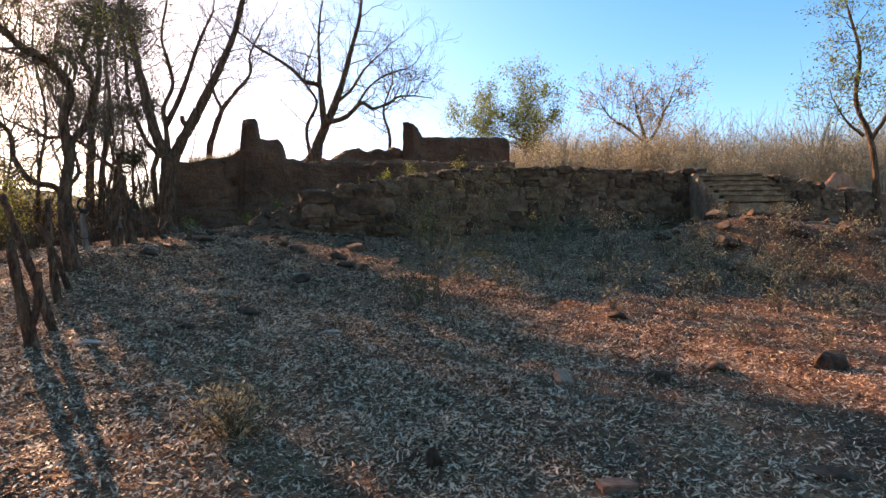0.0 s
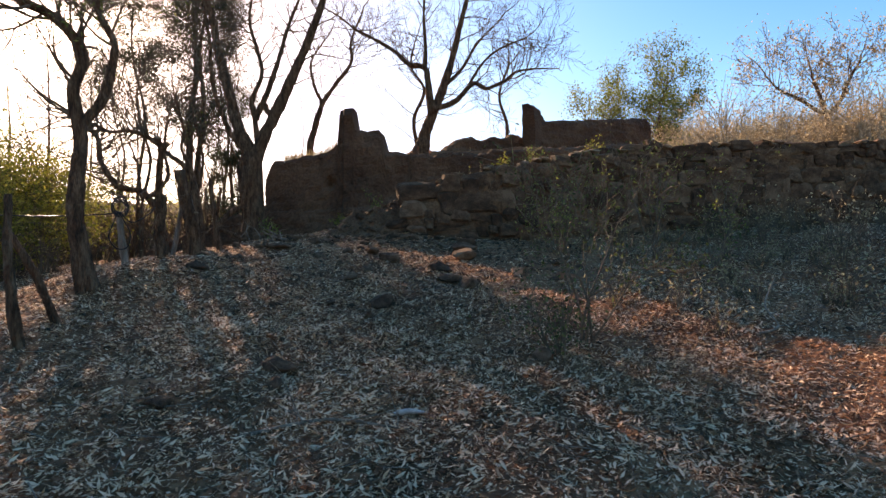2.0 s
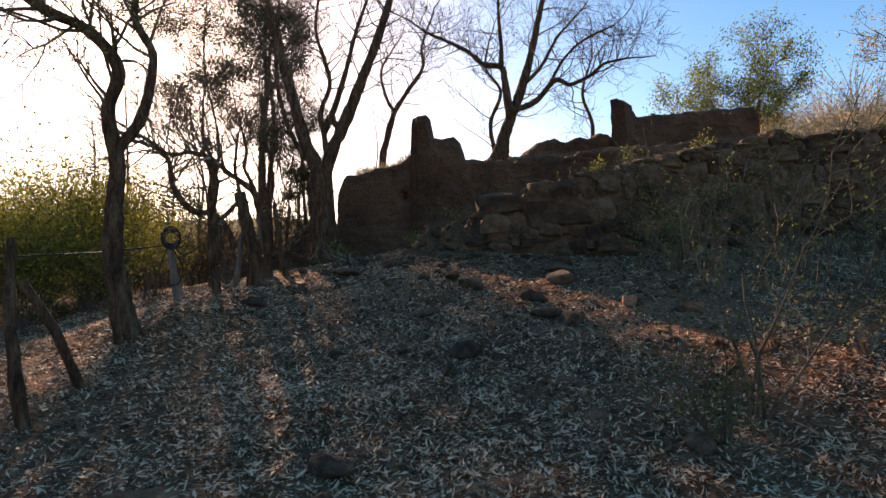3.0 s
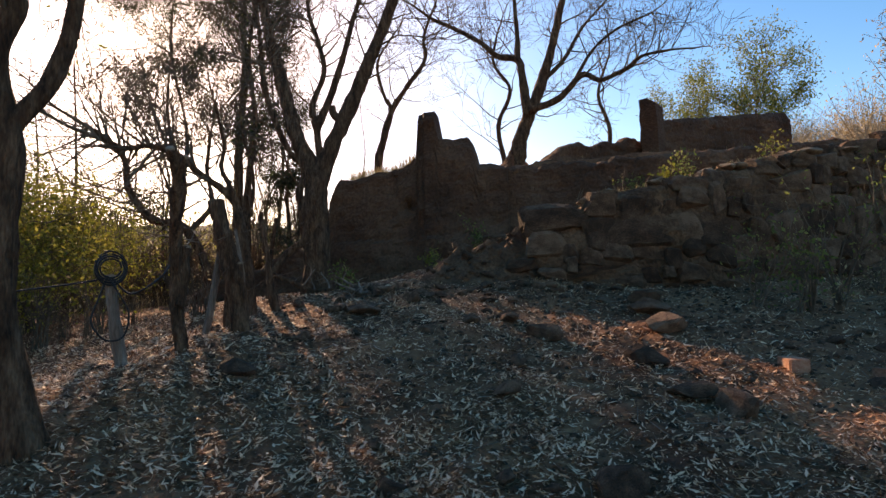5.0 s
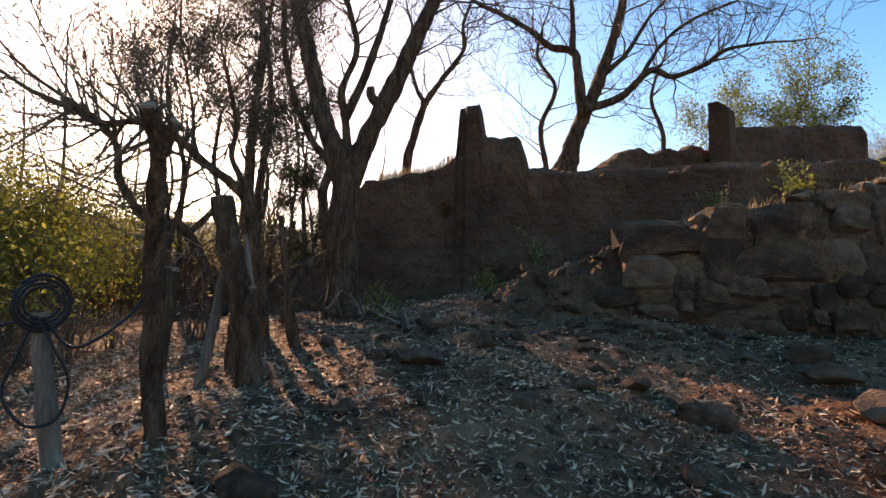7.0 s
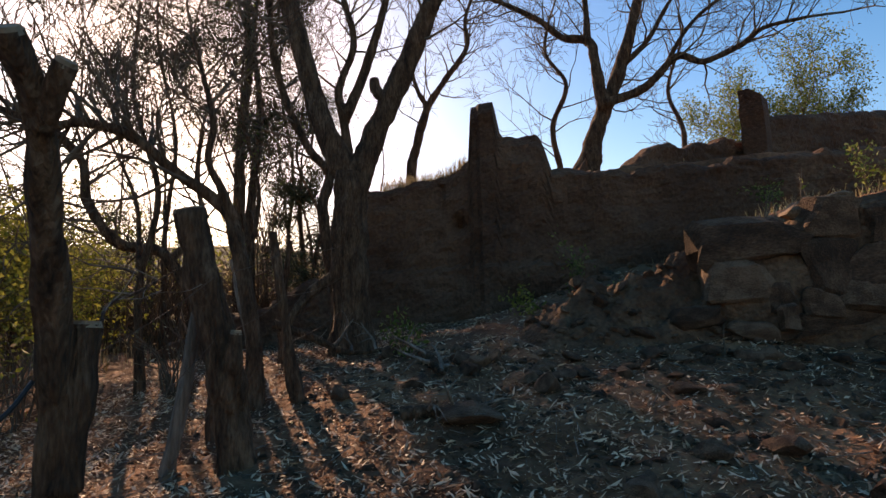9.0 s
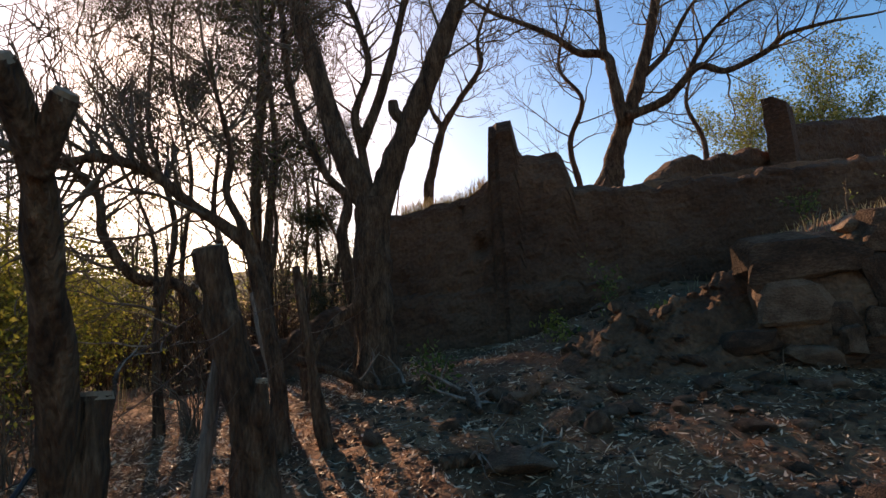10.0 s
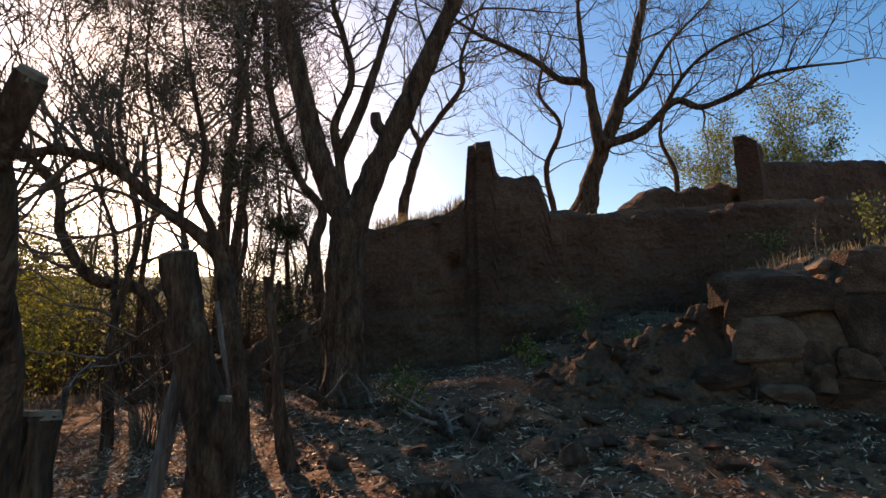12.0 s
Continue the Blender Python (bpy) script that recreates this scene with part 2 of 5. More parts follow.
def open_ground(x, y):
    """The slope in front of the walls."""
    mid = np.interp(y, [-60, -8, 0, 3, 6.5, 8.3, 10.4, 12.5, 14, 16.5, 20, 40], [-2.5, -0.6, 0.15, 0.36, 0.78, 1.07, 1.5, 1.97, 2.3, 2.9, 3.4, 5.0])
    side = np.interp(y, [-60, -8, 0, 3, 6.5, 8.3, 10.4, 12.5, 14, 17.5, 20, 40], [-2.5, -0.6, 0.15, 0.36, 0.80, 1.07, 1.45, 1.85, 2.05, 2.25, 2.3, 2.3])
    k = smoothstep(-7.8, -4.8, x)
    z = side + (mid - side) * k
    z = z - 0.10 * np.clip(x + 2, -4.3, 3.0) - 0.03 * np.clip(x - 1, 0, 6)
    left = np.clip(-7.2 - x, 0, None)
    z = z - 0.11 * left / (1 + 0.06 * left)
    z = z + 0.18 * np.exp(-((x + 6.6) / 0.9) ** 2) * smoothstep(7.5, 8.5, y) * (1 - smoothstep(9.8, 11, y))
    # the heap of rubble below the steps
    z = z + 0.8 * np.exp(-(((x - 6.4) / 2.6) ** 2 + ((y - 14.0) / 1.7) ** 2))
    z = z + 0.35 * np.exp(-(((x - 8.4) / 2.5) ** 2 + ((y - 12.5) / 2.0) ** 2))
    return z


def ground_z(x, y):
    x, y = np.asarray(x, float), np.asarray(y, float)
    low = np.maximum(open_ground(x, y), -3.0)
    wy, wt = wall_y(x), wall_top(x)
    back = y - wy - 0.25
    high = wt - 0.06 + np.clip(back, 0, 9) * 0.10 + np.clip(back - 9, 0, 70) * 0.175
    k = smoothstep(-0.05, 0.25, back)
    # the fill behind the wall slides down where the wall has fallen
    slide = smoothstep(-6.0, -4.0, x)
    z = low + (np.maximum(high, low) - low) * k * slide
    # terrace of the big ruin
    ter = smoothstep(-6.2, -5.4, x) * smoothstep(0, 0.4, y - (18.15 + 0.30 * (x + 6))) * (1 - smoothstep(-0.5, 3.0, x))
    z = np.maximum(z, np.where(ter > 0, low + (5.15 + 0.11 * (y - 18) - low) * ter, z))
    # behind the tall earth wall
    z = np.where(x < -6.0, z + 2.2 * smoothstep(18.5, 19.3, y) * smoothstep(-10.3, -9.0, x), z)
    return z


def ground_n(x, y):
    b = 0.05 * np.sin(1.9 * x + 0.7 * y) * np.sin(1.3 * y - 0.6 * x) + 0.025 * np.sin(4.3 * x - 1.1 * y + 1) * np.sin(3.7 * y + 2.0 * x)
    b = b + 0.022 * np.sin(8.1 * x + 2.3 * y) * np.sin(7.3 * y - 3.1 * x + 0.5) + 0.02 * np.sin(2.6 * x - 5.7 * y) * np.sin(5.2 * x + 1.9 * y + 2)
    return ground_z(x, y) + 0.6 * b


def gz(x, y):
    return float(ground_n(x, y))


def build_ground():
    def axis(near0, near1, step, far):
        a = list(np.arange(near0, near1 + 1e-6, step))
        d = step
        lo, hi = near0, near1
        left, right = [], []
        while lo > -far:
            d *= 1.25
            lo -= d
            left.append(lo)
        d = step
        while hi < far:
            d *= 1.25
            hi += d
            right.append(hi)
        return np.array(left[::-1] + a + right)
    xs, ys = axis(-14, 12, 0.12, 2500), axis(-3, 26, 0.12, 2500)
    X, Y = np.meshgrid(xs, ys)
    Z = ground_n(X, Y)
    g = np.random.RandomState(3)
    near = (np.abs(X + 1) < 14) & (Y > -4) & (Y < 27)
    Z = Z + np.where(near, g.normal(0, 0.012, Z.shape), 0)
    far = np.hypot(X, Y)
    Z = np.where(far > 120, np.clip(Z, -3, 22) * np.clip(1 - (far - 120) / 900, 0.0, 1), Z)
    nx, ny = len(xs), len(ys)
    v = np.stack([X, Y, Z], -1).reshape(-1, 3)
    i = (np.arange(ny - 1)[:, None] * nx + np.arange(nx - 1)[None, :]).ravel()
    q = np.stack([i, i + 1, i + nx + 1, i + nx], 1)
    ob = fast_mesh("ground", v, q, SOIL, smooth=True)
    return tagged(ob, "brown earth slope strewn with dry leaves", "ground", kind="structure")


build_ground()


# ---- ruined walls ----
def eroded_wall(name, line, top, thick, label, mat, foot=0.5, grain=0.06, step=0.08, seed=0, ragged=0.10, kind="structure", parent=None, low=None, shape=None):
    """A thick earth wall along a line in plan; top gives (share of its length, height) pairs."""
    pts = [Vector((*p, 0)) for p in line]
    lens = [0]
    for a, b in zip(pts, pts[1:]):
        lens.append(lens[-1] + (b - a).length)
    total = lens[-1]
    n = max(2, int(total / step))
    ss = np.linspace(0, total, n + 1)
    cx, cy = np.interp(ss, lens, [p.x for p in pts]), np.interp(ss, lens, [p.y for p in pts])
    tx, ty = np.gradient(cx), np.gradient(cy)
    ln = np.hypot(tx, ty)
    nx, ny = ty / ln, -tx / ln
    tops = np.interp(ss / total, [t[0] for t in top], [t[1] for t in top])
    rows = 52
    verts, faces = [], []

    def idx(face, i, j):
        return (face * (n + 1) + i) * (rows + 1) + j
    for face in (0, 1):
        sgn = 0.5 if face == 0 else -0.5
        for i in range(n + 1):
            base = float(ground_z(cx[i], cy[i])) - foot if low is None else low
            base = min(base, float(ground_z(cx[i] + nx[i] * thick, cy[i] + ny[i] * thick)) - foot)
            tz = tops[i] + ragged * (noise.noise(Vector((ss[i] * 2.3, seed, 0))) + 0.5 * noise.noise(Vector((ss[i] * 7.1, seed, 3))))
            for j in range(rows + 1):
                f = j / rows
                z = base + (tz - base) * f
                w = thick * (1 - 0.18 * f)
                if f > 0.93:
                    w *= 1 - 0.5 * ((f - 0.93) / 0.07) ** 2
                o = w * sgn
                q = Vector((cx[i] + nx[i] * o, cy[i] + ny[i] * o, z))
                h = noise.noise(q * 1.3 + Vector((seed, 0, 0))) * 1.6 + noise.noise(q * 4.1) + 0.55 * noise.noise(q * 10.3)
                course = 0.45 * noise.noise(Vector((q.x * 0.8, q.y * 0.8, q.z * 8.0))) + 0.4 * abs(noise.noise(Vector((q.x * 2.5, q.y * 2.5, q.z * 12.0))))
                dd = grain * (h + course) + (shape(ss[i], z) if shape and face == 0 else 0.0)
                verts.append((q.x + nx[i] * dd * (1 if face == 0 else -1), q.y + ny[i] * dd * (1 if face == 0 else -1), z + 0.4 * grain * noise.noise(q * 6)))
    for i in range(n):
        for j in range(rows):
            faces.append((idx(0, i, j), idx(0, i + 1, j), idx(0, i + 1, j + 1), idx(0, i, j + 1)))
            faces.append((idx(1, i + 1, j), idx(1, i, j), idx(1, i, j + 1), idx(1, i + 1, j + 1)))
        faces.append((idx(0, i, rows), idx(0, i + 1, rows), idx(1, i + 1, rows), idx(1, i, rows)))
    for i in (0, n):
        for j in range(rows):
            f = (idx(0, i, j), idx(0, i, j + 1), idx(1, i, j + 1), idx(1, i, j))
            faces.append(f if i == 0 else f[::-1])
    ob = link_mesh(name, verts, faces, mat, parent, smooth=False)
    return tagged(ob, label, "wall", kind=kind)


def niche_shape(s, z):
    """A hollow and a worn upright joint in the tall wall."""
    d = -0.30 * math.exp(-(((s - 1.9) / 0.13) ** 2 + ((z - 4.25) / 0.14) ** 2))
    d -= 0.10 * math.exp(-(((s - 1.6) / 0.10) ** 2)) * (1 if 4.0 < z < 5.0 else 0)
    if s > 2.35:
        d += 0.10
    if z < 3.5:
        d += 0.08
    return d


eroded_wall("wall_main", [(-10.05, 17.5), (-9.0, 17.75), (-7.4, 18.05), (-5.9, 18.3)],
            [(0, 4.55), (0.05, 4.95), (0.40, 5.2), (0.50, 5.45), (0.508, 6.40), (0.615, 6.45), (0.63, 5.95), (0.65, 5.80), (0.70, 5.75), (0.80, 5.80), (0.825, 5.5), (0.84, 5.15), (1, 5.1)],
            0.75, "tall eroded brown adobe wall with a broken stepped top", ADOBE, seed=1, shape=niche_shape, ragged=0.06)
eroded_wall("wall_ledge", [(-5.9, 18.2), (-4.0, 18.7), (-1.5, 19.4), (1.0, 20.1)], [(0, 5.05), (0.3, 5.1), (0.6, 5.2), (1, 5.3)], 0.5,
            "low broken earth ledge below the ruin", ADOBE, seed=4, ragged=0.12)
eroded_wall("wall_middle", [(-5.95, 18.7), (-4.9, 20.0), (-3.0, 22.05)], [(0, 5.15), (0.2, 5.35), (0.35, 5.85), (0.6, 5.95), (0.8, 6.15), (1, 6.2)], 0.55,
            "ragged reddish adobe wall rising along the slope", ADOBE, seed=7, ragged=0.10)
eroded_wall("wall_back", [(-2.75, 22.0), (-0.9, 24.0), (0.95, 25.9)], [(0, 6.65), (0.05, 6.75), (0.5, 7.12), (0.97, 7.5), (1, 7.35)], 0.55,
            "dark straight-topped adobe wall behind a pillar", ADOBE, seed=9, ragged=0.04, foot=0.8)
eroded_wall("wall_low", [(-13.0, 15.6), (-11.6, 16.2), (-10.3, 17.0)], [(0, 2.1), (0.3, 2.7), (0.6, 2.9), (0.85, 3.4), (1, 3.2)], 0.7,
            "collapsed low earth wall among trees", ADOBE, seed=12, ragged=0.2)


eroded_wall("wall_cross", [(-2.80, 21.75), (-2.62, 22.7), (-2.42, 23.7)], [(0, 7.05), (0.3, 6.98), (1, 6.72)], 0.42,
            "short crumbling adobe wall running back from the pillar", ADOBE, seed=15, ragged=0.05, foot=0.8)


def build_pillar():
    bm = bmesh.new()
    bmesh.ops.create_cube(bm, size=1)
    bmesh.ops.subdivide_edges(bm, edges=bm.edges[:], cuts=7, use_grid_fill=True)
    for w in bm.verts:
        z = w.co.z + 0.5
        k = 1 - 0.30 * max(0, z - 0.65) ** 1.2
        w.co = Vector((w.co.x * 0.46 * k, w.co.y * 0.46, z * 2.1 - 0.5 - 0.35 * max(0, w.co.x) * (z > 0.9)))
        w.co += Vector((noise.noise(w.co * 3), noise.noise(w.co * 3 + Vector((5, 0, 0))), noise.noise(w.co * 4 + Vector((0, 9, 0))) * 0.7)) * 0.04
    ob = part("pillar", bm, ADOBE)
    ob.location, ob.rotation_euler = (-2.82, 21.45, 5.55), (0, radians(-1), radians(-20))
    tagged(ob, "worn adobe pillar with a slanting broken top", "pillar", kind="structure")


build_pillar()


# ---- things: rocks ----
def rock_mesh(seed, flat=0.6, angular=0.5, cuts=2, mat=None):
    rnd = random.Random(seed)
    bm = bmesh.new()
    bmesh.ops.create_icosphere(bm, subdivisions=cuts, radius=0.5)
    planes = [(Vector((rnd.uniform(-1, 1), rnd.uniform(-1, 1), rnd.uniform(-0.6, 1))).normalized(), rnd.uniform(0.22, 0.36)) for _ in range(9)]
    for v in bm.verts:
        for n, d in planes:
            k = v.co.dot(n)
            if k > d:
                v.co -= n * (k - d) * min(0.96, angular * 1.6)
        v.co *= 1 + 0.16 * noise.noise(v.co * 3 + Vector((seed, 0, 0))) + 0.08 * noise.noise(v.co * 9)
        v.co *= 1.2
        v.co.z *= flat
    me = bpy.data.meshes.new("rock")
    bm.to_mesh(me)
    bm.free()
    me.materials.append(mat or RUBBLE)
    return me


ROCKS = [rock_mesh(k, flat=random.Random(k).uniform(0.45, 0.8), angular=0.6) for k in range(9)]


SLABS = [rock_mesh(30 + k, flat=0.5, angular=0.7, mat=STEP) for k in range(5)]


def block_mesh(seed, mat):
    """A squared, worn field stone about one metre wide."""
    bm = bmesh.new()
    bmesh.ops.create_icosphere(bm, subdivisions=2, radius=0.5)
    for v in bm.verts:
        c = v.co * 2
        c = Vector([math.copysign(abs(a) ** 0.42, a) for a in c]) * 0.5
        c += Vector((0.24 * noise.noise(c * 1.6 + Vector((seed * 3.1, 0, 0))), 0.12 * noise.noise(c * 2.1 + Vector((0, seed * 2.7, 5))), 0.22 * noise.noise(c * 1.7 + Vector((9, 0, seed * 3.3)))))
        c *= 1 + 0.16 * noise.noise(c * 5 + Vector((seed, 4, 0)))
        v.co = c
    me = bpy.data.meshes.new("stone")
    bm.to_mesh(me)
    bm.free()
    me.materials.append(mat)
    return me


def retaining_wall():
    rnd = random.Random(5)
    pts = [(w[0], w[1]) for w in WALL[:12]]
    lens = np.concatenate([[0], np.cumsum(np.hypot(np.diff(WX[:12]), np.diff(WY[:12])))])
    total = lens[-1]
    core = eroded_wall("wall_retaining", pts, [(a / total, z - 0.10) for a, z in zip(lens, WZ[:12])], 0.40, "rough field-stone retaining wall with earth joints", EARTH, seed=21, ragged=0.10, grain=0.05)
    blocks = [block_mesh(k, RUBBLE) for k in range(10)]
    s = 0.05
    count = 0
    heights = [0.15, 0.20, 0.30, 0.42, 0.30, 0.24, 0.22, 0.2]
    level = 0.0
    for course, h in enumerate(heights):
        s = rnd.uniform(-0.1, 0.2)
        while s < total - 0.1:
            w = rnd.choice([rnd.uniform(0.14, 0.26), rnd.uniform(0.2, 0.4), rnd.uniform(0.35, 0.6)]) * (1.5 if h > 0.35 else 1.0)
            tall = h * rnd.uniform(0.75, 1.25)
            m = s + w / 2
            x, y, top = (float(np.interp(m, lens, a[:12])) for a in (WX, WY, WZ))
            x2, y2 = float(np.interp(m + 0.1, lens, WX[:12])), float(np.interp(m + 0.1, lens, WY[:12]))
            yaw = math.atan2(y2 - y, x2 - x)
            nx, ny = math.sin(yaw), -math.cos(yaw)
            g = gz(x + nx * 0.35, y + ny * 0.35) - 0.05
            z = g + level + h / 2
            if z + h * 0.3 < top and x > -4.8 and count < 420:
                st = new("stone", blocks[rnd.randrange(10)])
                out = 0.10 - 0.03 * (z - g) + rnd.uniform(-0.03, 0.035)
                st.parent = core
                st.location = (x + nx * out, y + ny * out, z + rnd.uniform(-0.09, 0.09))
                st.rotation_euler = (rnd.uniform(-0.1, 0.1) + rnd.choice((0, 0, 3.14)), rnd.uniform(-0.16, 0.16), yaw + rnd.uniform(-0.1, 0.1))
                st.scale = (w * 1.10, rnd.uniform(0.26, 0.38), tall * 1.10)
                count += 1
            s += w * rnd.uniform(0.95, 1.05)
        level += h * 0.96
    # flat slabs along the broken top
    for k in range(64):
        m = rnd.uniform(0.5, total - 0.3) if k > 10 else rnd.uniform(2.5, 5.0)
        x, y, top = (float(np.interp(m, lens, a[:12])) for a in (WX, WY, WZ))
        st = new("coping_slab", SLABS[rnd.randrange(5)])
        st.parent = core
        st.location = (x + rnd.uniform(-0.1, 0.1), y + rnd.uniform(-0.12, 0.15), top - 0.07 + rnd.uniform(-0.03, 0.05))
        st.rotation_euler = (rnd.uniform(-0.15, 0.15), rnd.uniform(-0.15, 0.15), rnd.uniform(0, 6))
        st.scale = (rnd.uniform(0.2, 0.5), rnd.uniform(0.2, 0.36), rnd.uniform(0.18, 0.34))


def stone_steps():
    st = holder("stone_steps", (7.4, 17.2, 3.2))
    tagged(st, "flight of worn stone steps up the retaining wall", "steps", kind="")
    n, rise, run = 6, 0.20, 0.36

    def slab(name, y0, y1, z0, z1, width, label=""):
        bm = bmesh.new()
        bmesh.ops.create_cube(bm, size=1)
        bmesh.ops.subdivide_edges(bm, edges=[e for e in bm.edges if abs(e.verts[0].co.x - e.verts[1].co.x) > 0.5], cuts=11)
        bmesh.ops.bevel(bm, geom=[e for e in bm.edges if e.calc_face_angle(0) > 0.8], offset=0.06, segments=1, affect="EDGES")
        for v in bm.verts:
            q = Vector((7.46 + v.co.x * width, (y0 + y1) / 2 + v.co.y * (y1 - y0), (z0 + z1) / 2 + v.co.z * (z1 - z0)))
            q += Vector((0, 0.05 * noise.noise(q * 2.3) + 0.025 * noise.noise(q * 7), 0.03 * noise.noise(q * 3.1)))
            v.co = q - Vector((7.4, 17.2, 3.2))
        part(name, bm, STEP, st, label)
    for k in range(n):
        top, front = 3.2 + rise * (k + 1), 15.95 + run * k
        slab("riser", front + 0.07, 18.6, top - rise - (0.6 if k == 0 else 0), top - 0.055, 1.8)
        slab("tread", front, front + run + 0.12, top - 0.06, top, 1.86)
    for sx, name in ((6.42, "side_wall"),):
        v, f = [], []
        prof = [(15.9, 2.6), (15.9, 3.36)]
        for k in range(n):
            prof += [(15.93 + run * k, 3.22 + rise * (k + 1)), (15.93 + run * (k + 1), 3.22 + rise * (k + 1))]
        prof += [(18.6, 4.5), (18.6, 2.6)]
        for dx in (-0.09, 0.09):
            v += [(sx + dx + 0.02 * noise.noise(Vector((y * 4, z * 4, dx))), y, z) for y, z in prof]
        m = len(prof)
        f = [tuple(range(m))[::-1], tuple(range(m, 2 * m))] + [(k, (k + 1) % m, m + (k + 1) % m, m + k) for k in range(m)]
        link_mesh(name, v, f, STEP, st, "crumbling plastered cheek of the steps", smooth=False)


retaining_wall()
stone_steps()


# ---- trees ----
def bare_tree(label, limbs, twig_from, seed, leaf=None, twig_len=1.1, depth=2, kids=2, name="tree", bark=None, every=2, upward=0.10, start=0.35, group="", end=0.004, leaf_size=(0.05, 0.018), per=5, spread=0.1, wiggle=0.3):
    """limbs: rows of points, first and last radius; twig_from: which limbs carry twigs."""
    rnd = random.Random(seed)
    x, y = limbs[0][0][0][:2]
    t = holder(name, (x, y, gz(x, y)))
    tagged(t, label, "tree", group)
    segs, tips = [], []
    for k, (pts, r0, r1) in enumerate(limbs):
        if k == 0:
            pts = [(x, y, gz(x, y) - 0.15)] + [p for p in pts if p[2] > gz(x, y) + 0.25]
        ob, line, radii = limb("trunk" if k == 0 else "limb", pts, r0, r1, bark or BARK, t, seed * 10 + k, sides=18 if seed == 11 else 12, n=10 if seed == 11 else 7)
        if k == 0:
            # the flare of the foot
            me = ob.data
            g0 = gz(x, y) - t.location.z
            for v in me.vertices:
                h = v.co.z - g0
                if h < 0.5:
                    f = 1 + 0.55 * max(0, 0.5 - h) ** 1.5 * 2
                    v.co.x, v.co.y = v.co.x * f, v.co.y * f
        if k in twig_from:
            m = len(line)
            for i in range(int(m * start), m, every):
                d = (line[min(i + 1, m - 1)] - line[i - 1]).normalized()
                for _ in range(2 if i > m * 0.6 else 1):
                    side = d.orthogonal().normalized()
                    side.rotate(Matrix.Rotation(rnd.uniform(0, 6.283), 3, d))
                    grow(segs, tips, line[i], d * rnd.uniform(0.3, 0.9) + side, twig_len * rnd.uniform(0.5, 1.2), min(radii[i] * 0.5, 0.02), rnd, depth, wiggle, upward, kids, end=end)
            grow(segs, tips, line[-1], line[-1] - line[-3], twig_len, radii[-1], rnd, depth, wiggle, upward, kids, end=end)
    if segs:
        v, q = prisms(segs, 4)
        tagged(fast_mesh("crown", v, q, TWIG, t), kind="stuff")
    if leaf:
        at = [s[3:6] for s in segs] if leaf is DARKLEAF else [p for p, d in tips]
        v, q = leaf_cards(at, rnd, per, spread, leaf_size, 0.2)
        tagged(fast_mesh("foliage", v, q, leaf, t), kind="stuff")
    return t


bare_tree("large forked grey-brown tree, bare, before the adobe wall", [
    ([(-8.06, 13.85, 2.39), (-8.08, 13.83, 3.24), (-8.08, 13.84, 3.87), (-8.03, 13.87, 4.38)], 0.205, 0.20),
    ([(-8.05, 13.87, 4.2), (-8.26, 13.78, 4.72), (-8.46, 13.71, 5.33), (-8.61, 13.66, 6.03), (-8.77, 13.61, 6.61), (-8.92, 13.56, 7.42), (-9.15, 13.43, 8.46), (-9.3, 13.3, 9.8)], 0.155, 0.05),
    ([(-8.02, 13.87, 4.2), (-7.8, 13.94, 4.82), (-7.56, 14.01, 5.33), (-7.32, 14.06, 5.85), (-7.03, 14.13, 6.49), (-6.76, 14.18, 7.14), (-6.46, 14.21, 8.0), (-6.2, 14.3, 9.6)], 0.15, 0.06),
    ([(-7.62, 13.98, 5.2), (-7.74, 13.91, 5.34), (-7.76, 13.9, 5.48)], 0.08, 0.045),
    ([(-8.05, 13.85, 3.3), (-8.35, 13.6, 3.1), (-8.5, 13.3, 2.75), (-8.55, 13.2, 2.3)], 0.07, 0.04)], (1, 2), 11, twig_len=1.3, start=0.45, every=4, end=0.003, wiggle=0.4)
bare_tree("slim bare tree with upright stems behind a larger tree", [
    ([(-8.97, 15.52, 2.71), (-9.0, 15.5, 4.33), (-9.1, 15.44, 5.6), (-9.16, 15.4, 6.12), (-8.96, 15.52, 6.84), (-9.06, 15.46, 7.47), (-9.22, 15.36, 8.2), (-9.12, 15.43, 9.25)], 0.10, 0.03),
    ([(-9.1, 15.44, 5.65), (-8.81, 15.61, 6.48), (-8.54, 15.75, 7.48), (-8.38, 15.83, 8.14), (-8.02, 15.99, 9.18)], 0.09, 0.03)], (0, 1), 12, start=0.5)
bare_tree("slim crooked bare tree beside a larger one", [
    ([(-8.9, 14.86, 2.88), (-8.99, 14.8, 3.62), (-9.04, 14.76, 4.23), (-8.97, 14.81, 4.69), (-9.21, 14.65, 5.08), (-9.47, 14.46, 5.86), (-9.58, 14.37, 6.57), (-9.62, 14.34, 7.38), (-9.75, 14.23, 8.37)], 0.095, 0.035)], (0,), 13, start=0.5)
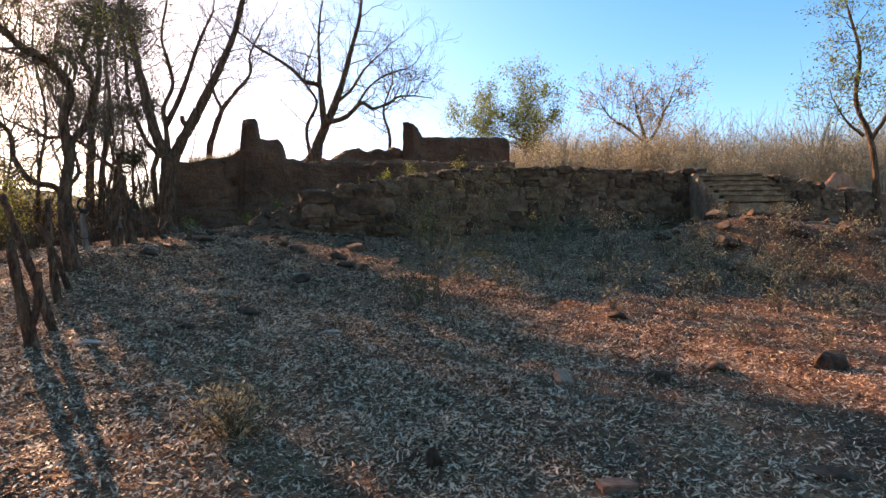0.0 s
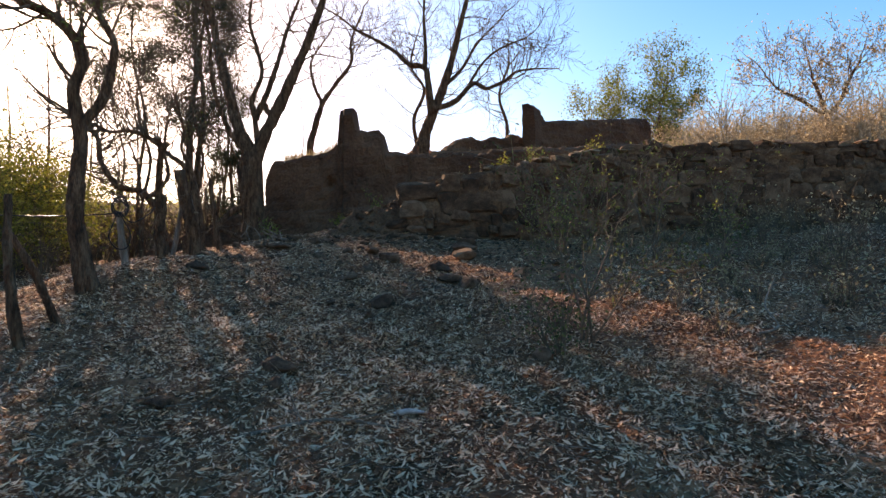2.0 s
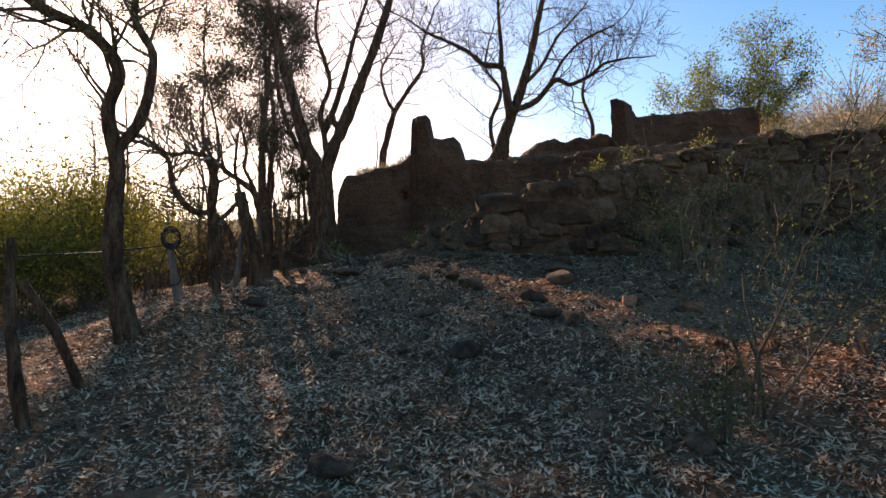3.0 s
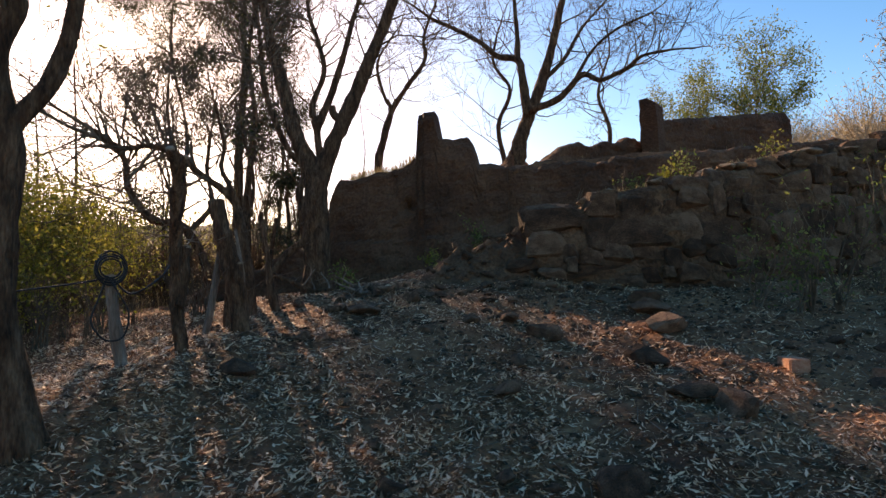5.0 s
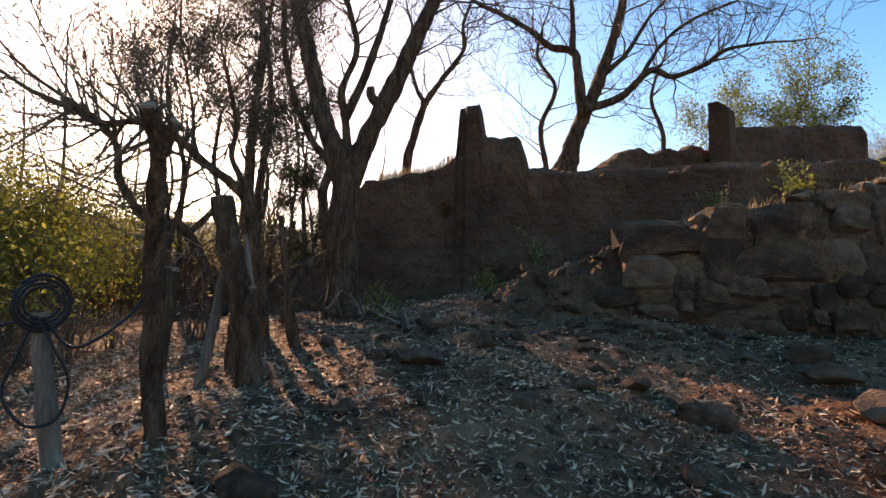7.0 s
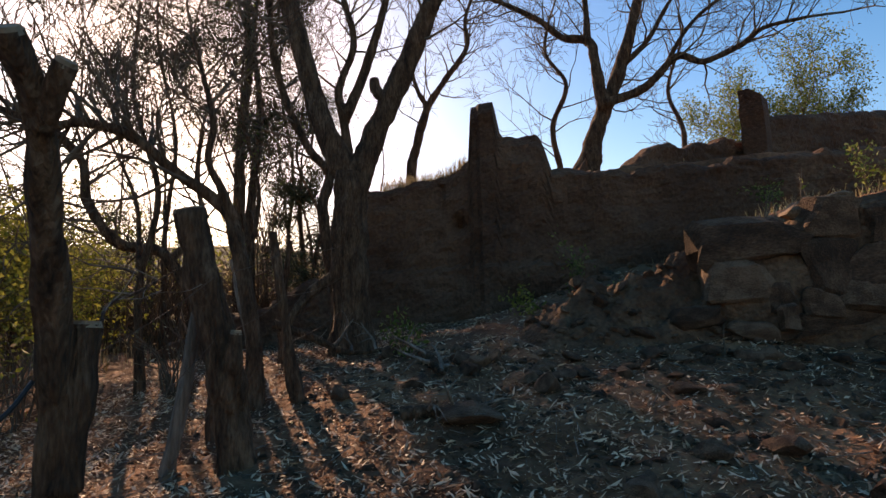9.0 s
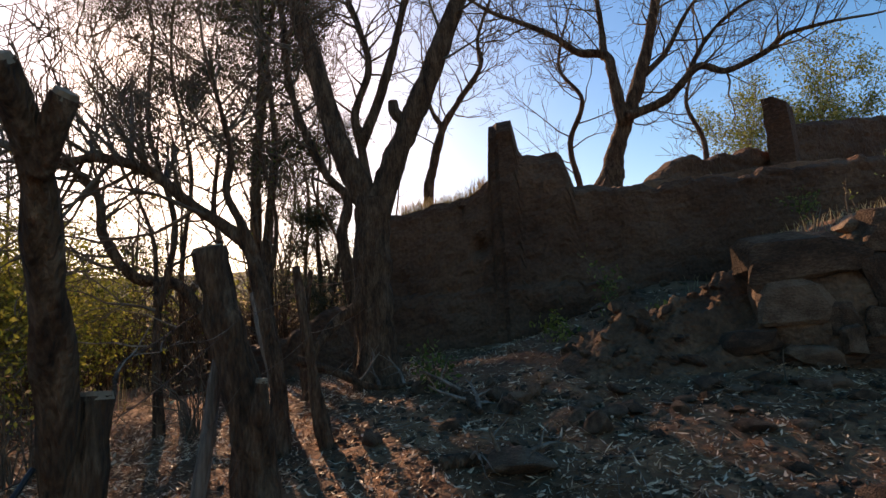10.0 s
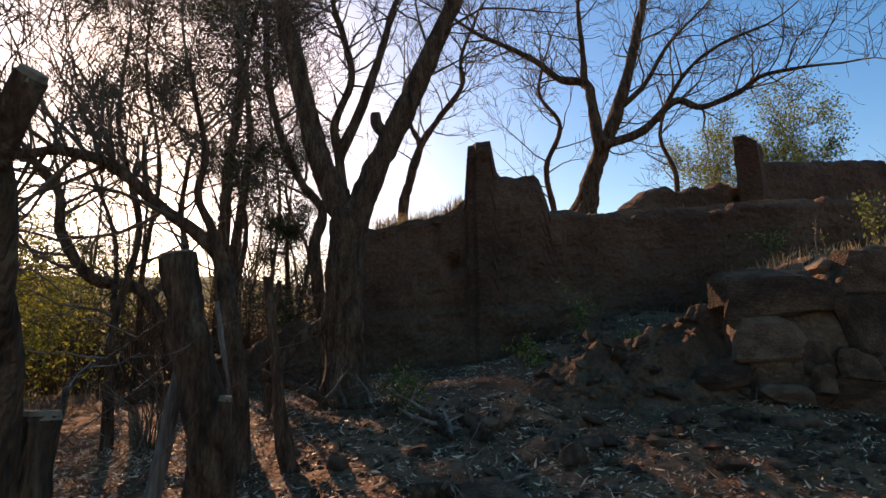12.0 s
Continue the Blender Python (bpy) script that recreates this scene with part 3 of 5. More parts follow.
bare_tree("crooked tree with a long arched branch over the fence", [
    ([(-7.83, 11.93, 2.57), (-7.9, 11.93, 3.0), (-7.98, 11.91, 3.4), (-8.05, 11.9, 3.63), (-8.19, 11.83, 3.79), (-8.41, 11.67, 3.99), (-8.6, 11.52, 4.21), (-8.75, 11.4, 4.31), (-8.91, 11.24, 4.34), (-9.08, 11.07, 4.29), (-9.3, 10.9, 4.4)], 0.07, 0.03),
    ([(-8.0, 11.91, 3.58), (-8.08, 11.84, 3.84), (-8.15, 11.77, 4.07), (-8.12, 11.79, 4.39), (-8.18, 11.74, 4.76), (-8.24, 11.67, 5.12)], 0.04, 0.015)], (0, 1), 14, twig_len=1.0, start=0.5, kids=2, wiggle=0.22)
bare_tree("bare tree on the terrace with wide crooked limbs", [
    ([(-6.23, 19.76, 5.26), (-6.02, 19.78, 5.87), (-5.75, 19.8, 6.59), (-5.52, 19.82, 7.08), (-5.25, 19.83, 7.79), (-5.02, 19.84, 8.51), (-4.82, 19.84, 9.31), (-4.51, 19.84, 10.43), (-4.4, 19.9, 11.6)], 0.21, 0.05),
    ([(-5.72, 19.71, 6.61), (-5.83, 19.7, 7.74), (-5.94, 19.69, 8.13), (-6.43, 19.63, 8.27), (-6.85, 19.56, 8.69), (-7.51, 19.42, 9.12), (-8.07, 19.27, 9.44), (-8.6, 19.2, 9.9)], 0.12, 0.03),
    ([(-5.96, 19.8, 8.1), (-5.96, 19.89, 8.9), (-6.0, 19.88, 9.91), (-5.9, 19.8, 10.9)], 0.08, 0.03),
    ([(-5.64, 19.61, 6.74), (-4.91, 19.54, 6.91), (-4.32, 19.43, 7.36), (-3.88, 19.3, 7.13), (-3.29, 19.13, 7.24), (-2.94, 18.97, 7.41), (-2.35, 18.75, 7.36)], 0.10, 0.025),
    ([(-4.6, 19.5, 7.1), (-4.1, 19.5, 7.9), (-3.5, 19.4, 8.3), (-2.7, 19.3, 8.5)], 0.05, 0.02),
    ([(-5.35, 19.83, 7.5), (-4.8, 19.9, 8.0), (-4.3, 20.0, 8.8), (-3.6, 20.1, 9.5)], 0.07, 0.02)], (0, 1, 2, 3, 4, 5), 15, twig_len=1.35, start=0.3, every=3, kids=2, end=0.0035, wiggle=0.42)
bare_tree("slender bare tree behind the adobe wall", [
    ([(-10.01, 19.82, 5.7), (-9.86, 19.89, 6.61), (-9.62, 19.99, 7.43), (-9.23, 20.14, 8.08), (-8.73, 20.32, 8.84), (-8.74, 20.31, 9.54), (-8.39, 20.42, 10.49)], 0.14, 0.03),
    ([(-9.62, 19.99, 7.43), (-9.84, 19.89, 7.88), (-9.98, 19.83, 8.78), (-9.56, 20.01, 9.6)], 0.07, 0.025)], (0, 1), 16, twig_len=1.3, start=0.35, end=0.004)
bare_tree("slender bare tree behind the adobe wall", [
    ([(-7.04, 22.27, 6.07), (-7.18, 22.24, 7.24), (-6.79, 22.3, 8.29), (-7.26, 22.23, 9.18), (-7.13, 22.25, 10.07)], 0.10, 0.03)], (0,), 17, twig_len=1.7, start=0.25, end=0.0045)
bare_tree("slender bare tree behind the adobe wall", [
    ([(-4.2, 24.0, 6.0), (-4.1, 24.1, 7.2), (-4.4, 24.2, 8.4), (-4.0, 24.1, 9.6)], 0.09, 0.03)], (0,), 18, twig_len=1.8, start=0.2, end=0.0045)
bare_tree("bare tree with a forked grey trunk at the fence line", [
    ([(-6.13, 8.1, 1.2), (-6.19, 8.02, 1.73), (-6.23, 7.97, 2.23), (-6.24, 7.96, 2.72), (-6.21, 7.99, 3.23), (-6.26, 7.92, 3.76), (-6.21, 7.99, 4.2), (-6.35, 7.79, 4.55), (-6.58, 7.43, 4.72), (-6.9, 7.0, 5.2)], 0.10, 0.04),
    ([(-6.22, 7.98, 3.39), (-6.09, 8.15, 3.74), (-6.02, 8.24, 4.37), (-6.13, 8.11, 4.81), (-6.0, 8.2, 5.5)], 0.06, 0.025)], (0, 1), 19, twig_len=1.0, start=0.5, leaf=TREELEAF, per=3)
bare_tree("low bare tree with an arched trunk on the valley side", [
    ([(-11.26, 14.73, 2.9), (-11.54, 14.43, 3.72), (-11.91, 14.0, 3.88), (-12.14, 13.69, 4.41), (-12.18, 13.63, 4.96), (-12.33, 13.4, 5.32), (-12.49, 13.16, 5.52)], 0.10, 0.04),
    ([(-11.5, 14.45, 3.6), (-11.3, 14.9, 4.2), (-11.6, 15.1, 5.0), (-11.4, 15.0, 5.8)], 0.06, 0.03)], (0, 1), 20, twig_len=1.6, start=0.3, end=0.004)
bare_tree("leafy feathery tree with a dark straight trunk", [
    ([(-12.79, 17.42, 2.2), (-12.79, 17.42, 5.6), (-12.76, 17.45, 6.79), (-12.65, 17.54, 8.03), (-12.69, 17.51, 9.16), (-12.64, 17.55, 10.47), (-12.59, 17.59, 12.63)], 0.13, 0.04)], (0,), 21, twig_len=1.6, start=0.16, every=1, leaf=DARKLEAF, upward=0.02, leaf_size=(0.13, 0.012), per=13, spread=0.13, kids=2, end=0.003)
bare_tree("leafy feathery tree with a slim leaning trunk", [
    ([(-11.7, 16.5, 2.2), (-11.75, 16.5, 4.5), (-11.6, 16.6, 6.5), (-11.75, 16.6, 8.2), (-11.4, 16.7, 10.2)], 0.11, 0.03)], (0,), 22, twig_len=1.6, start=0.16, every=2, leaf=DARKLEAF, upward=0.02, leaf_size=(0.13, 0.012), per=12, spread=0.13, kids=2, end=0.003)
bare_tree("leafy feathery tree beyond the end of the adobe wall", [
    ([(-11.7, 18.0, 2.2), (-11.65, 18.0, 3.6), (-11.8, 18.1, 4.8), (-11.7, 18.0, 5.8)], 0.08, 0.03)], (0,), 23, twig_len=0.85, start=0.1, every=2, leaf=DARKLEAF, upward=0.02, leaf_size=(0.13, 0.012), per=12, spread=0.13, kids=2, end=0.003)
for k, (x, y, h, lean) in enumerate([(-13.7, 16.5, 8.5, -0.4), (-13.9, 20.6, 9.0, -0.3), (-10.6, 15.2, 5.0, -0.2), (-17.5, 19.5, 8.0, -0.5), (-9.8, 12.6, 4.2, -0.2), (-19.0, 24.0, 9.0, 0.4), (-15.5, 14.8, 6.0, 0.3), (-16.2, 22.5, 7.0, 0.5), (-21.0, 21.0, 7.5, 0.4), (-20.5, 28.0, 8.5, -0.5), (-15.0, 27.0, 8.0, 0.6), (-18.2, 15.6, 5.5, 0.5), (-11.0, 17.6, 4.6, -0.5)]):
    z = gz(x, y)
    bare_tree("slim tree with thin bare twigs on the wooded slope", [
        ([(x, y, z), (x + lean * 0.3, y, z + h * 0.25), (x + lean * 0.2, y + 0.2, z + h * 0.5), (x + lean, y, z + h * 0.75), (x + lean * 0.7, y, z + h)], 0.03 + 0.0045 * h, 0.015),
        ([(x + lean * 0.3, y, z + h * 0.3), (x - 0.5, y + 0.3, z + h * 0.5), (x - 0.7, y, z + h * 0.7)], 0.03, 0.012)], (0, 1), 40 + k, twig_len=0.20 * h, start=0.18 if k == 0 else 0.3, kids=2 if k == 0 else 1, every=2 if k == 0 else 3,
        leaf=DARKLEAF if k == 0 else (TREELEAF if k % 3 == 2 else None), end=0.003, leaf_size=(0.13, 0.012) if k == 0 else (0.07, 0.024), per=13 if k == 0 else 2, spread=0.13, group="trees on the wooded slope")
# trees on the hill behind the terrace
bare_tree("bare spreading tree on the hilltop behind the wall", [
    ([(8.69, 30.8, 6.8), (8.6, 30.8, 8.1), (8.4, 30.8, 9.0), (8.1, 30.8, 10.0)], 0.18, 0.05),
    ([(8.6, 30.8, 8.1), (9.2, 30.9, 9.0), (9.5, 30.8, 9.8), (9.9, 30.8, 10.5)], 0.11, 0.04),
    ([(8.5, 30.8, 8.3), (7.5, 30.7, 9.1), (6.8, 30.8, 9.6), (6.3, 30.7, 10.2)], 0.09, 0.03)], (0, 1, 2), 61, twig_len=1.5, start=0.3, end=0.008, leaf=BRUSH, leaf_size=(0.14, 0.06), per=3, spread=0.2)
bare_tree("half-bare tree beside the reddish mound", [
    ([(13.14, 20.08, 4.6), (13.0, 20.1, 6.0), (12.6, 20.1, 7.2), (12.7, 20.0, 8.8), (12.4, 20.0, 10.2)], 0.13, 0.04),
    ([(13.0, 20.1, 5.8), (13.8, 20.2, 7.0), (14.2, 20.1, 8.6)], 0.08, 0.03),
    ([(12.8, 20.1, 6.0), (12.2, 20.0, 6.5), (11.7, 19.9, 7.3)], 0.05, 0.02)], (0, 1, 2), 62, twig_len=0.95, start=0.35, leaf=TREELEAF, end=0.0045, leaf_size=(0.12, 0.04), per=5, spread=0.15)


def crown_tree(x, y, h, width, label, seed, leaf):
    """A broad leafy tree with an uneven crown of clumps."""
    rnd = random.Random(seed)
    z = gz(x, y)
    t = holder("tree", (x, y, z))
    tagged(t, label, "tree")
    limb("trunk", [(x, y, z - 0.3), (x + 0.2, y, z + h * 0.3), (x, y, z + h * 0.6)], 0.3, 0.12, BARK, t, seed)
    segs, tips = [], []
    for k in range(15):
        a = rnd.uniform(0, 6.283)
        up = rnd.uniform(0.0, 0.75)
        grow(segs, tips, (x, y, z + h * rnd.uniform(0.35, 0.62)), (math.cos(a), math.sin(a), up), width * rnd.uniform(0.32, 0.6), 0.08, rnd, 2, 0.25, 0.06, 2, end=0.02)
    v, q = prisms(segs, 3)
    tagged(fast_mesh("limb", v, q, TWIG, t), kind="stuff")
    v, q = leaf_cards([p for p, d in tips], rnd, 90, 0.34, (0.17, 0.07))
    tagged(fast_mesh("crown", v, q, leaf, t), kind="stuff")


crown_tree(3.4, 47.9, 5.6, 8.0, "broad green leafy tree on the hillside", 71, TREELEAF)
crown_tree(-9.0, 60.0, 6.0, 6.0, "small green tree far behind the ruin", 72, TREELEAF)


def shrub(x, y, h, w, label, seed, leaf, stems=14, per=10, size=(0.06, 0.025), name="shrub", depth=1, spread=0.12):
    rnd = random.Random(seed)
    z = gz(x, y)
    t = holder(name, (x, y, z))
    tagged(t, label, "shrub" if name == "shrub" else "plant")
    segs, tips = [], []
    for k in range(stems):
        a = rnd.uniform(0, 6.283)
        lean = rnd.uniform(0, w / h)
        d = Vector((math.cos(a) * lean, math.sin(a) * lean, 1))
        grow(segs, tips, (x + rnd.uniform(-0.08, 0.08) * w, y + rnd.uniform(-0.08, 0.08) * w, z - 0.05), d, h * rnd.uniform(0.6, 1.1), 0.006 + 0.006 * h, rnd, depth, 0.2, 0.05, 2, end=0.003)
    v, q = prisms(segs, 4)
    tagged(fast_mesh("stem", v, q, TWIG, t), kind="stuff")
    if leaf:
        pts = [s[3:6] for s in segs[::2]] if per > 6 else [p for p, d in tips]
        v, q = leaf_cards(pts, rnd, max(2, per // 2), spread, size)
        tagged(fast_mesh("foliage", v, q, leaf, t), kind="stuff")
    return t


# yellow-green thicket on the valley side
for k, (x, y, h, w) in enumerate([(-13.6, 12.8, 2.3, 2.2), (-15.8, 14.8, 2.5, 2.6), (-12.0, 10.4, 1.9, 1.8), (-17.0, 12.0, 3.0, 3.0), (-14.6, 10.0, 2.4, 2.4), (-18.5, 17.5, 2.8, 3.0), (-11.4, 7.6, 1.8, 1.6)]):
    shrub(x, y, h, w, "yellow-green leafy thicket on the valley slope", 80 + k, GREENLEAF, 26, 20, (0.075, 0.035), depth=2, spread=0.2)
shrub(-0.75, 8.5, 1.45, 0.75, "thin sapling with sparse green leaflets", 101, SAPLEAF, 5, 8, (0.04, 0.016), depth=2, spread=0.06)
shrub(-0.95, 8.1, 0.6, 0.6, "low dark-leaved bush on leaf litter", 102, SAPLEAF, 10, 10, (0.04, 0.02), depth=1)
shrub(-1.66, 3.62, 0.30, 0.30, "small dry bush with straw-coloured stems", 103, STRAW, 22, 8, (0.05, 0.012), depth=1, spread=0.06)
for k, (x, y, h, w) in enumerate([(-0.9, 13.6, 1.5, 1.1), (0.3, 14.6, 1.7, 1.0), (1.7, 14.9, 1.4, 0.9), (-1.8, 13.1, 1.0, 0.8), (1.0, 12.6, 1.2, 0.8)]):
    shrub(x, y, h, w, "straggling green weed before the stone wall", 110 + k, TREELEAF, 5, 8, (0.055, 0.024), depth=1, spread=0.07)
for k, (x, y, h, w) in enumerate([(2.6, 12.2, 0.9, 0.5), (3.3, 13.4, 0.7, 0.4), (2.2, 14.6, 0.7, 0.5), (5.6, 12.2, 0.9, 0.5), (7.2, 11.6, 1.0, 0.6), (8.6, 17.4, 0.9, 0.9), (4.3, 11.4, 0.5, 0.7), (5.4, 11.0, 0.5, 0.8)]):
    shrub(x, y, h, w, "dry bare weed with pale upright stalks", 120 + k, BRUSH, 9, 6, (0.05, 0.02), depth=1, name="weed")
for k, (x, y, h) in enumerate([(-5.9, 15.6, 0.55), (-6.3, 14.6, 0.25), (-2.2, 17.2, 0.7), (-0.9, 17.4, 0.6), (-3.2, 18.2, 0.5), (-5.2, 14.9, 0.2), (-7.0, 12.9, 0.3), (-2.6, 14.8, 0.35), (-1.4, 13.0, 0.8)]):
    shrub(x, y, h, h * 0.5, "small green weed growing from rubble", 140 + k, GREENLEAF if k % 2 else TREELEAF, 4, 8, (0.06, 0.03), depth=1, name="weed", spread=0.05)


shrub(-1.25, 13.1, 0.95, 0.12, "tuft of tall pale dry stalks", 160, STRAW, 16, 4, (0.05, 0.012), depth=0, name="weed", spread=0.03)
shrub(0.2, 12.9, 0.7, 0.2, "tuft of tall pale dry stalks", 161, STRAW, 10, 4, (0.05, 0.012), depth=0, name="weed", spread=0.03)
shrub(2.9, 15.4, 0.8, 0.3, "tuft of tall pale dry stalks", 162, STRAW, 12, 4, (0.05, 0.012), depth=0, name="weed", spread=0.03)


shrub(-3.35, 15.05, 0.6, 0.03, "single upright weed with pale green leaves", 170, GREENLEAF, 1, 9, (0.06, 0.025), depth=0, name="weed", spread=0.03)
shrub(-3.9, 14.35, 0.45, 0.05, "thin bare weed stalk on the broken wall", 171, None, 2, 9, depth=0, name="weed")
shrub(-3.3, 15.65, 0.5, 0.05, "single upright weed with dry leaves", 172, STRAW, 1, 9, (0.05, 0.02), depth=0, name="weed", spread=0.03)
shrub(-4.4, 14.6, 0.5, 0.06, "thin bare weed stalk on the broken wall", 173, None, 2, 9, depth=0, name="weed")
shrub(-4.38, 13.28, 0.42, 0.04, "short dry stick standing at the wall foot", 174, None, 1, 9, depth=0, name="weed")


# ---- fence ----
def post(label, pts, r0, r1, seed, extra=(), mat=None, cut=True):
    x, y = pts[0][:2]
    p = holder("fence_post", (x, y, gz(x, y)))
    tagged(p, label, "post", "fence posts along the slope")
    pts = [(x, y, gz(x, y) - 0.2)] + [q for q in pts if q[2] > gz(x, y) + 0.1]
    ob, line, radii = limb("stem", pts, r0, r1, mat or BARK, p, seed, 22, 0.30, n=12)
    ends = [(line[-1], (line[-1] - line[-2]).normalized(), radii[-1])]
    for q, a, b in extra:
        o2, l2, rr = limb("stub", q, a, b, mat or BARK, p, seed + 7, 18, 0.35, n=10)
        if b < 0.06:
            ends.append((l2[-1], (l2[-1] - l2[-2]).normalized(), rr[-1]))
    if cut:
        for e, d, r in ends:
            v, f = tube([e - d * 0.01, e + d * 0.012], [r * 1.02, r * 0.9], 14, 0.1, seed)
            link_mesh("sawn_end", v, f, CUT, p, "pale sawn end", smooth=False)
    return p


post("forked cut trunk used as a fence post", [(-6.50, 9.52, 1.72), (-6.52, 9.52, 2.05), (-6.56, 9.52, 2.3), (-6.55, 9.50, 2.55), (-6.50, 9.45, 2.85), (-6.38, 9.34, 3.15), (-6.27, 9.24, 3.36), (-6.22, 9.13, 3.52)], 0.062, 0.034, 201,
     [([(-6.28, 9.25, 3.32), (-6.22, 9.24, 3.40), (-6.17, 9.24, 3.47)], 0.034, 0.028), ([(-6.54, 9.52, 2.3), (-6.52, 9.55, 2.55), (-6.52, 9.57, 2.80)], 0.056, 0.05)])
post("leaning rough trunk sawn off at the top", [(-7.05, 10.9, 2.04), (-7.11, 10.86, 2.4), (-7.2, 10.78, 2.96), (-7.27, 10.71, 3.41)], 0.108, 0.082, 202,
     [([(-7.08, 10.86, 2.3), (-7.02, 10.80, 2.55), (-7.0, 10.80, 2.72)], 0.07, 0.03)])
post("thin pale weathered pole leaning on the fence", [(-7.47, 10.71, 1.7), (-7.39, 10.79, 2.27), (-7.31, 10.87, 3.04)], 0.045, 0.03, 203, mat=DEADWOOD)
post("slim pale fence post with a hose looped over it", [(-6.76, 9.25, 1.52), (-6.81, 9.19, 1.94), (-6.86, 9.13, 2.56)], 0.06, 0.04, 204, mat=DEADWOOD)
post("thin broken sapling stem in the fence line", [(-7.36, 11.91, 2.11), (-7.45, 11.85, 2.65), (-7.53, 11.79, 3.43)], 0.06, 0.03, 205, cut=False)
post("short charred stump beside the fence", [(-7.62, 11.31, 2.0), (-7.62, 11.30, 2.4)], 0.06, 0.05, 206, cut=False)
post("thin leaning pole at the fence line", [(-5.52, 7.24, 1.05), (-5.63, 7.06, 1.66), (-5.75, 6.86, 2.11)], 0.045, 0.03, 207, cut=False)
post("forked rough fence post among dry leaves", [(-4.02, 4.85, 0.58), (-4.1, 4.79, 1.08), (-4.19, 4.7, 1.73)], 0.06, 0.04, 208, [([(-4.08, 4.8, 0.95), (-4.0, 4.8, 1.2), (-3.98, 4.78, 1.5)], 0.035, 0.025)], cut=False)
post("thin crooked fence stake", [(-4.33, 5.5, 0.74), (-4.49, 5.37, 1.37), (-4.71, 5.18, 2.25)], 0.05, 0.03, 209, cut=False)
for k, (x, y, h, dx) in enumerate([(-5.2, 6.6, 1.3, -0.2), (-8.6, 13.0, 1.2, -0.4), (-9.3, 14.2, 1.4, 0.15)]):
    z = gz(x, y)
    post("thin crooked fence stake", [(x, y, z), (x + dx * 0.5, y - 0.05, z + h * 0.5), (x + dx, y, z + h)], 0.05, 0.028, 210 + k, mat=DEADWOOD if k % 2 else BARK, cut=False)


def cord(name, pts, r, mat, label, category, n=8, parent=None):
    line = curve_points(pts, n)
    v, f = tube(line, [r] * len(line), 8)
    ob = link_mesh(name, v, f, mat, parent)
    return tagged(ob, label, category)


def hose():
    t = holder("hose", (-6.83, 9.13, 2.45))
    tagged(t, "black water hose strung and looped along the fence", "hose")
    runs = [[(-6.2, 4.0, 2.0), (-6.5, 6.0, 2.25), (-6.98, 8.0, 2.4), (-6.93, 8.88, 2.5), (-6.83, 9.13, 2.55)],
            [(-6.83, 9.13, 2.55), (-6.70, 9.17, 2.42), (-6.58, 9.20, 2.44), (-6.54, 9.35, 2.55), (-6.54, 9.43, 2.64)],
            [(-6.83, 9.10, 2.56), (-6.86, 9.04, 2.37), (-6.88, 9.00, 2.2), (-6.80, 9.06, 2.06), (-6.73, 9.16, 2.08), (-6.71, 9.19, 2.26), (-6.75, 9.13, 2.42), (-6.82, 9.10, 2.55)]]
    for k in range(4):
        a0 = k * 0.9
        r = 0.075 + 0.02 * k
        runs.append([(-6.81 + r * math.cos(a) * math.cos(0.9 + 0.2 * k), 9.11 + r * math.cos(a) * math.sin(0.9 + 0.2 * k), 2.62 + r * math.sin(a)) for a in np.linspace(a0, a0 + 6.0, 9)])
    for k, pts in enumerate(runs):
        line = curve_points(pts, 6)
        v, f = tube(line, [0.0075] * len(line), 8)
        link_mesh("loop" if k > 1 else "run", v, f, RUBBER, t)


hose()


def barbed_wire(a, b, sag):
    a, b = Vector(a), Vector(b)
    segs = []
    n = 24
    pts = [a.lerp(b, k / n) - Vector((0, 0, sag * 4 * (k / n) * (1 - k / n))) for k in range(n + 1)]
    for p, q in zip(pts, pts[1:]):
        segs.append((*p, *q, 0.0022, 0.0022))
    for k in range(2, n, 3):
        for d in ((0.02, 0.0, 0.02), (0.0, 0.02, -0.02)):
            segs.append((*(pts[k] - Vector(d)), *(pts[k] + Vector(d)), 0.0018, 0.0012))
    v, q = prisms(segs, 4)
    ob = fast_mesh("barbed_wire", v, q, WIRE)
    tagged(ob, "rusty strand of barbed wire between fence posts", "wire", "strands of the fence")


for dz in (0.0, 0.35, 0.7):
    barbed_wire((-6.8, 9.17, 1.8 + dz), (-6.52, 9.47, 1.95 + dz), 0.02)
    barbed_wire((-6.52, 9.47, 1.95 + dz), (-7.13, 10.8, 2.35 + dz), 0.03)
    barbed_wire((-7.13, 10.8, 2.35 + dz), (-7.45, 11.85, 2.6 + dz), 0.03)
    barbed_wire((-7.45, 11.85, 2.6 + dz), (-8.1, 13.7, 2.85 + dz), 0.04)


def fallen_branch(pts, r, label, seed, mat=None):
    x, y, _ = pts[0]
    t = holder("fallen_branch", (x, y, gz(x, y)))
    tagged(t, label, "branch")
    ob, line, radii = limb("stem", pts, r, r * 0.4, mat or DEADWOOD, t, seed, 8, 0.2)
    rnd = random.Random(seed)
    segs, tips = [], []
    for k in range(len(line) // 3, len(line), 4):
        grow(segs, tips, line[k], Vector((rnd.uniform(-1, 1), rnd.uniform(-1, 1), rnd.uniform(0, 0.7))), 0.35, r * 0.4, rnd, 1, 0.3, 0, 1, end=0.002)
    v, q = prisms(segs, 4)
    tagged(fast_mesh("side_shoot", v, q, DEADWOOD, t), kind="stuff")


def lying(pts, r):
    return [(x, y, gz(x, y) + r * 0.7 + h) for x, y, h in pts]


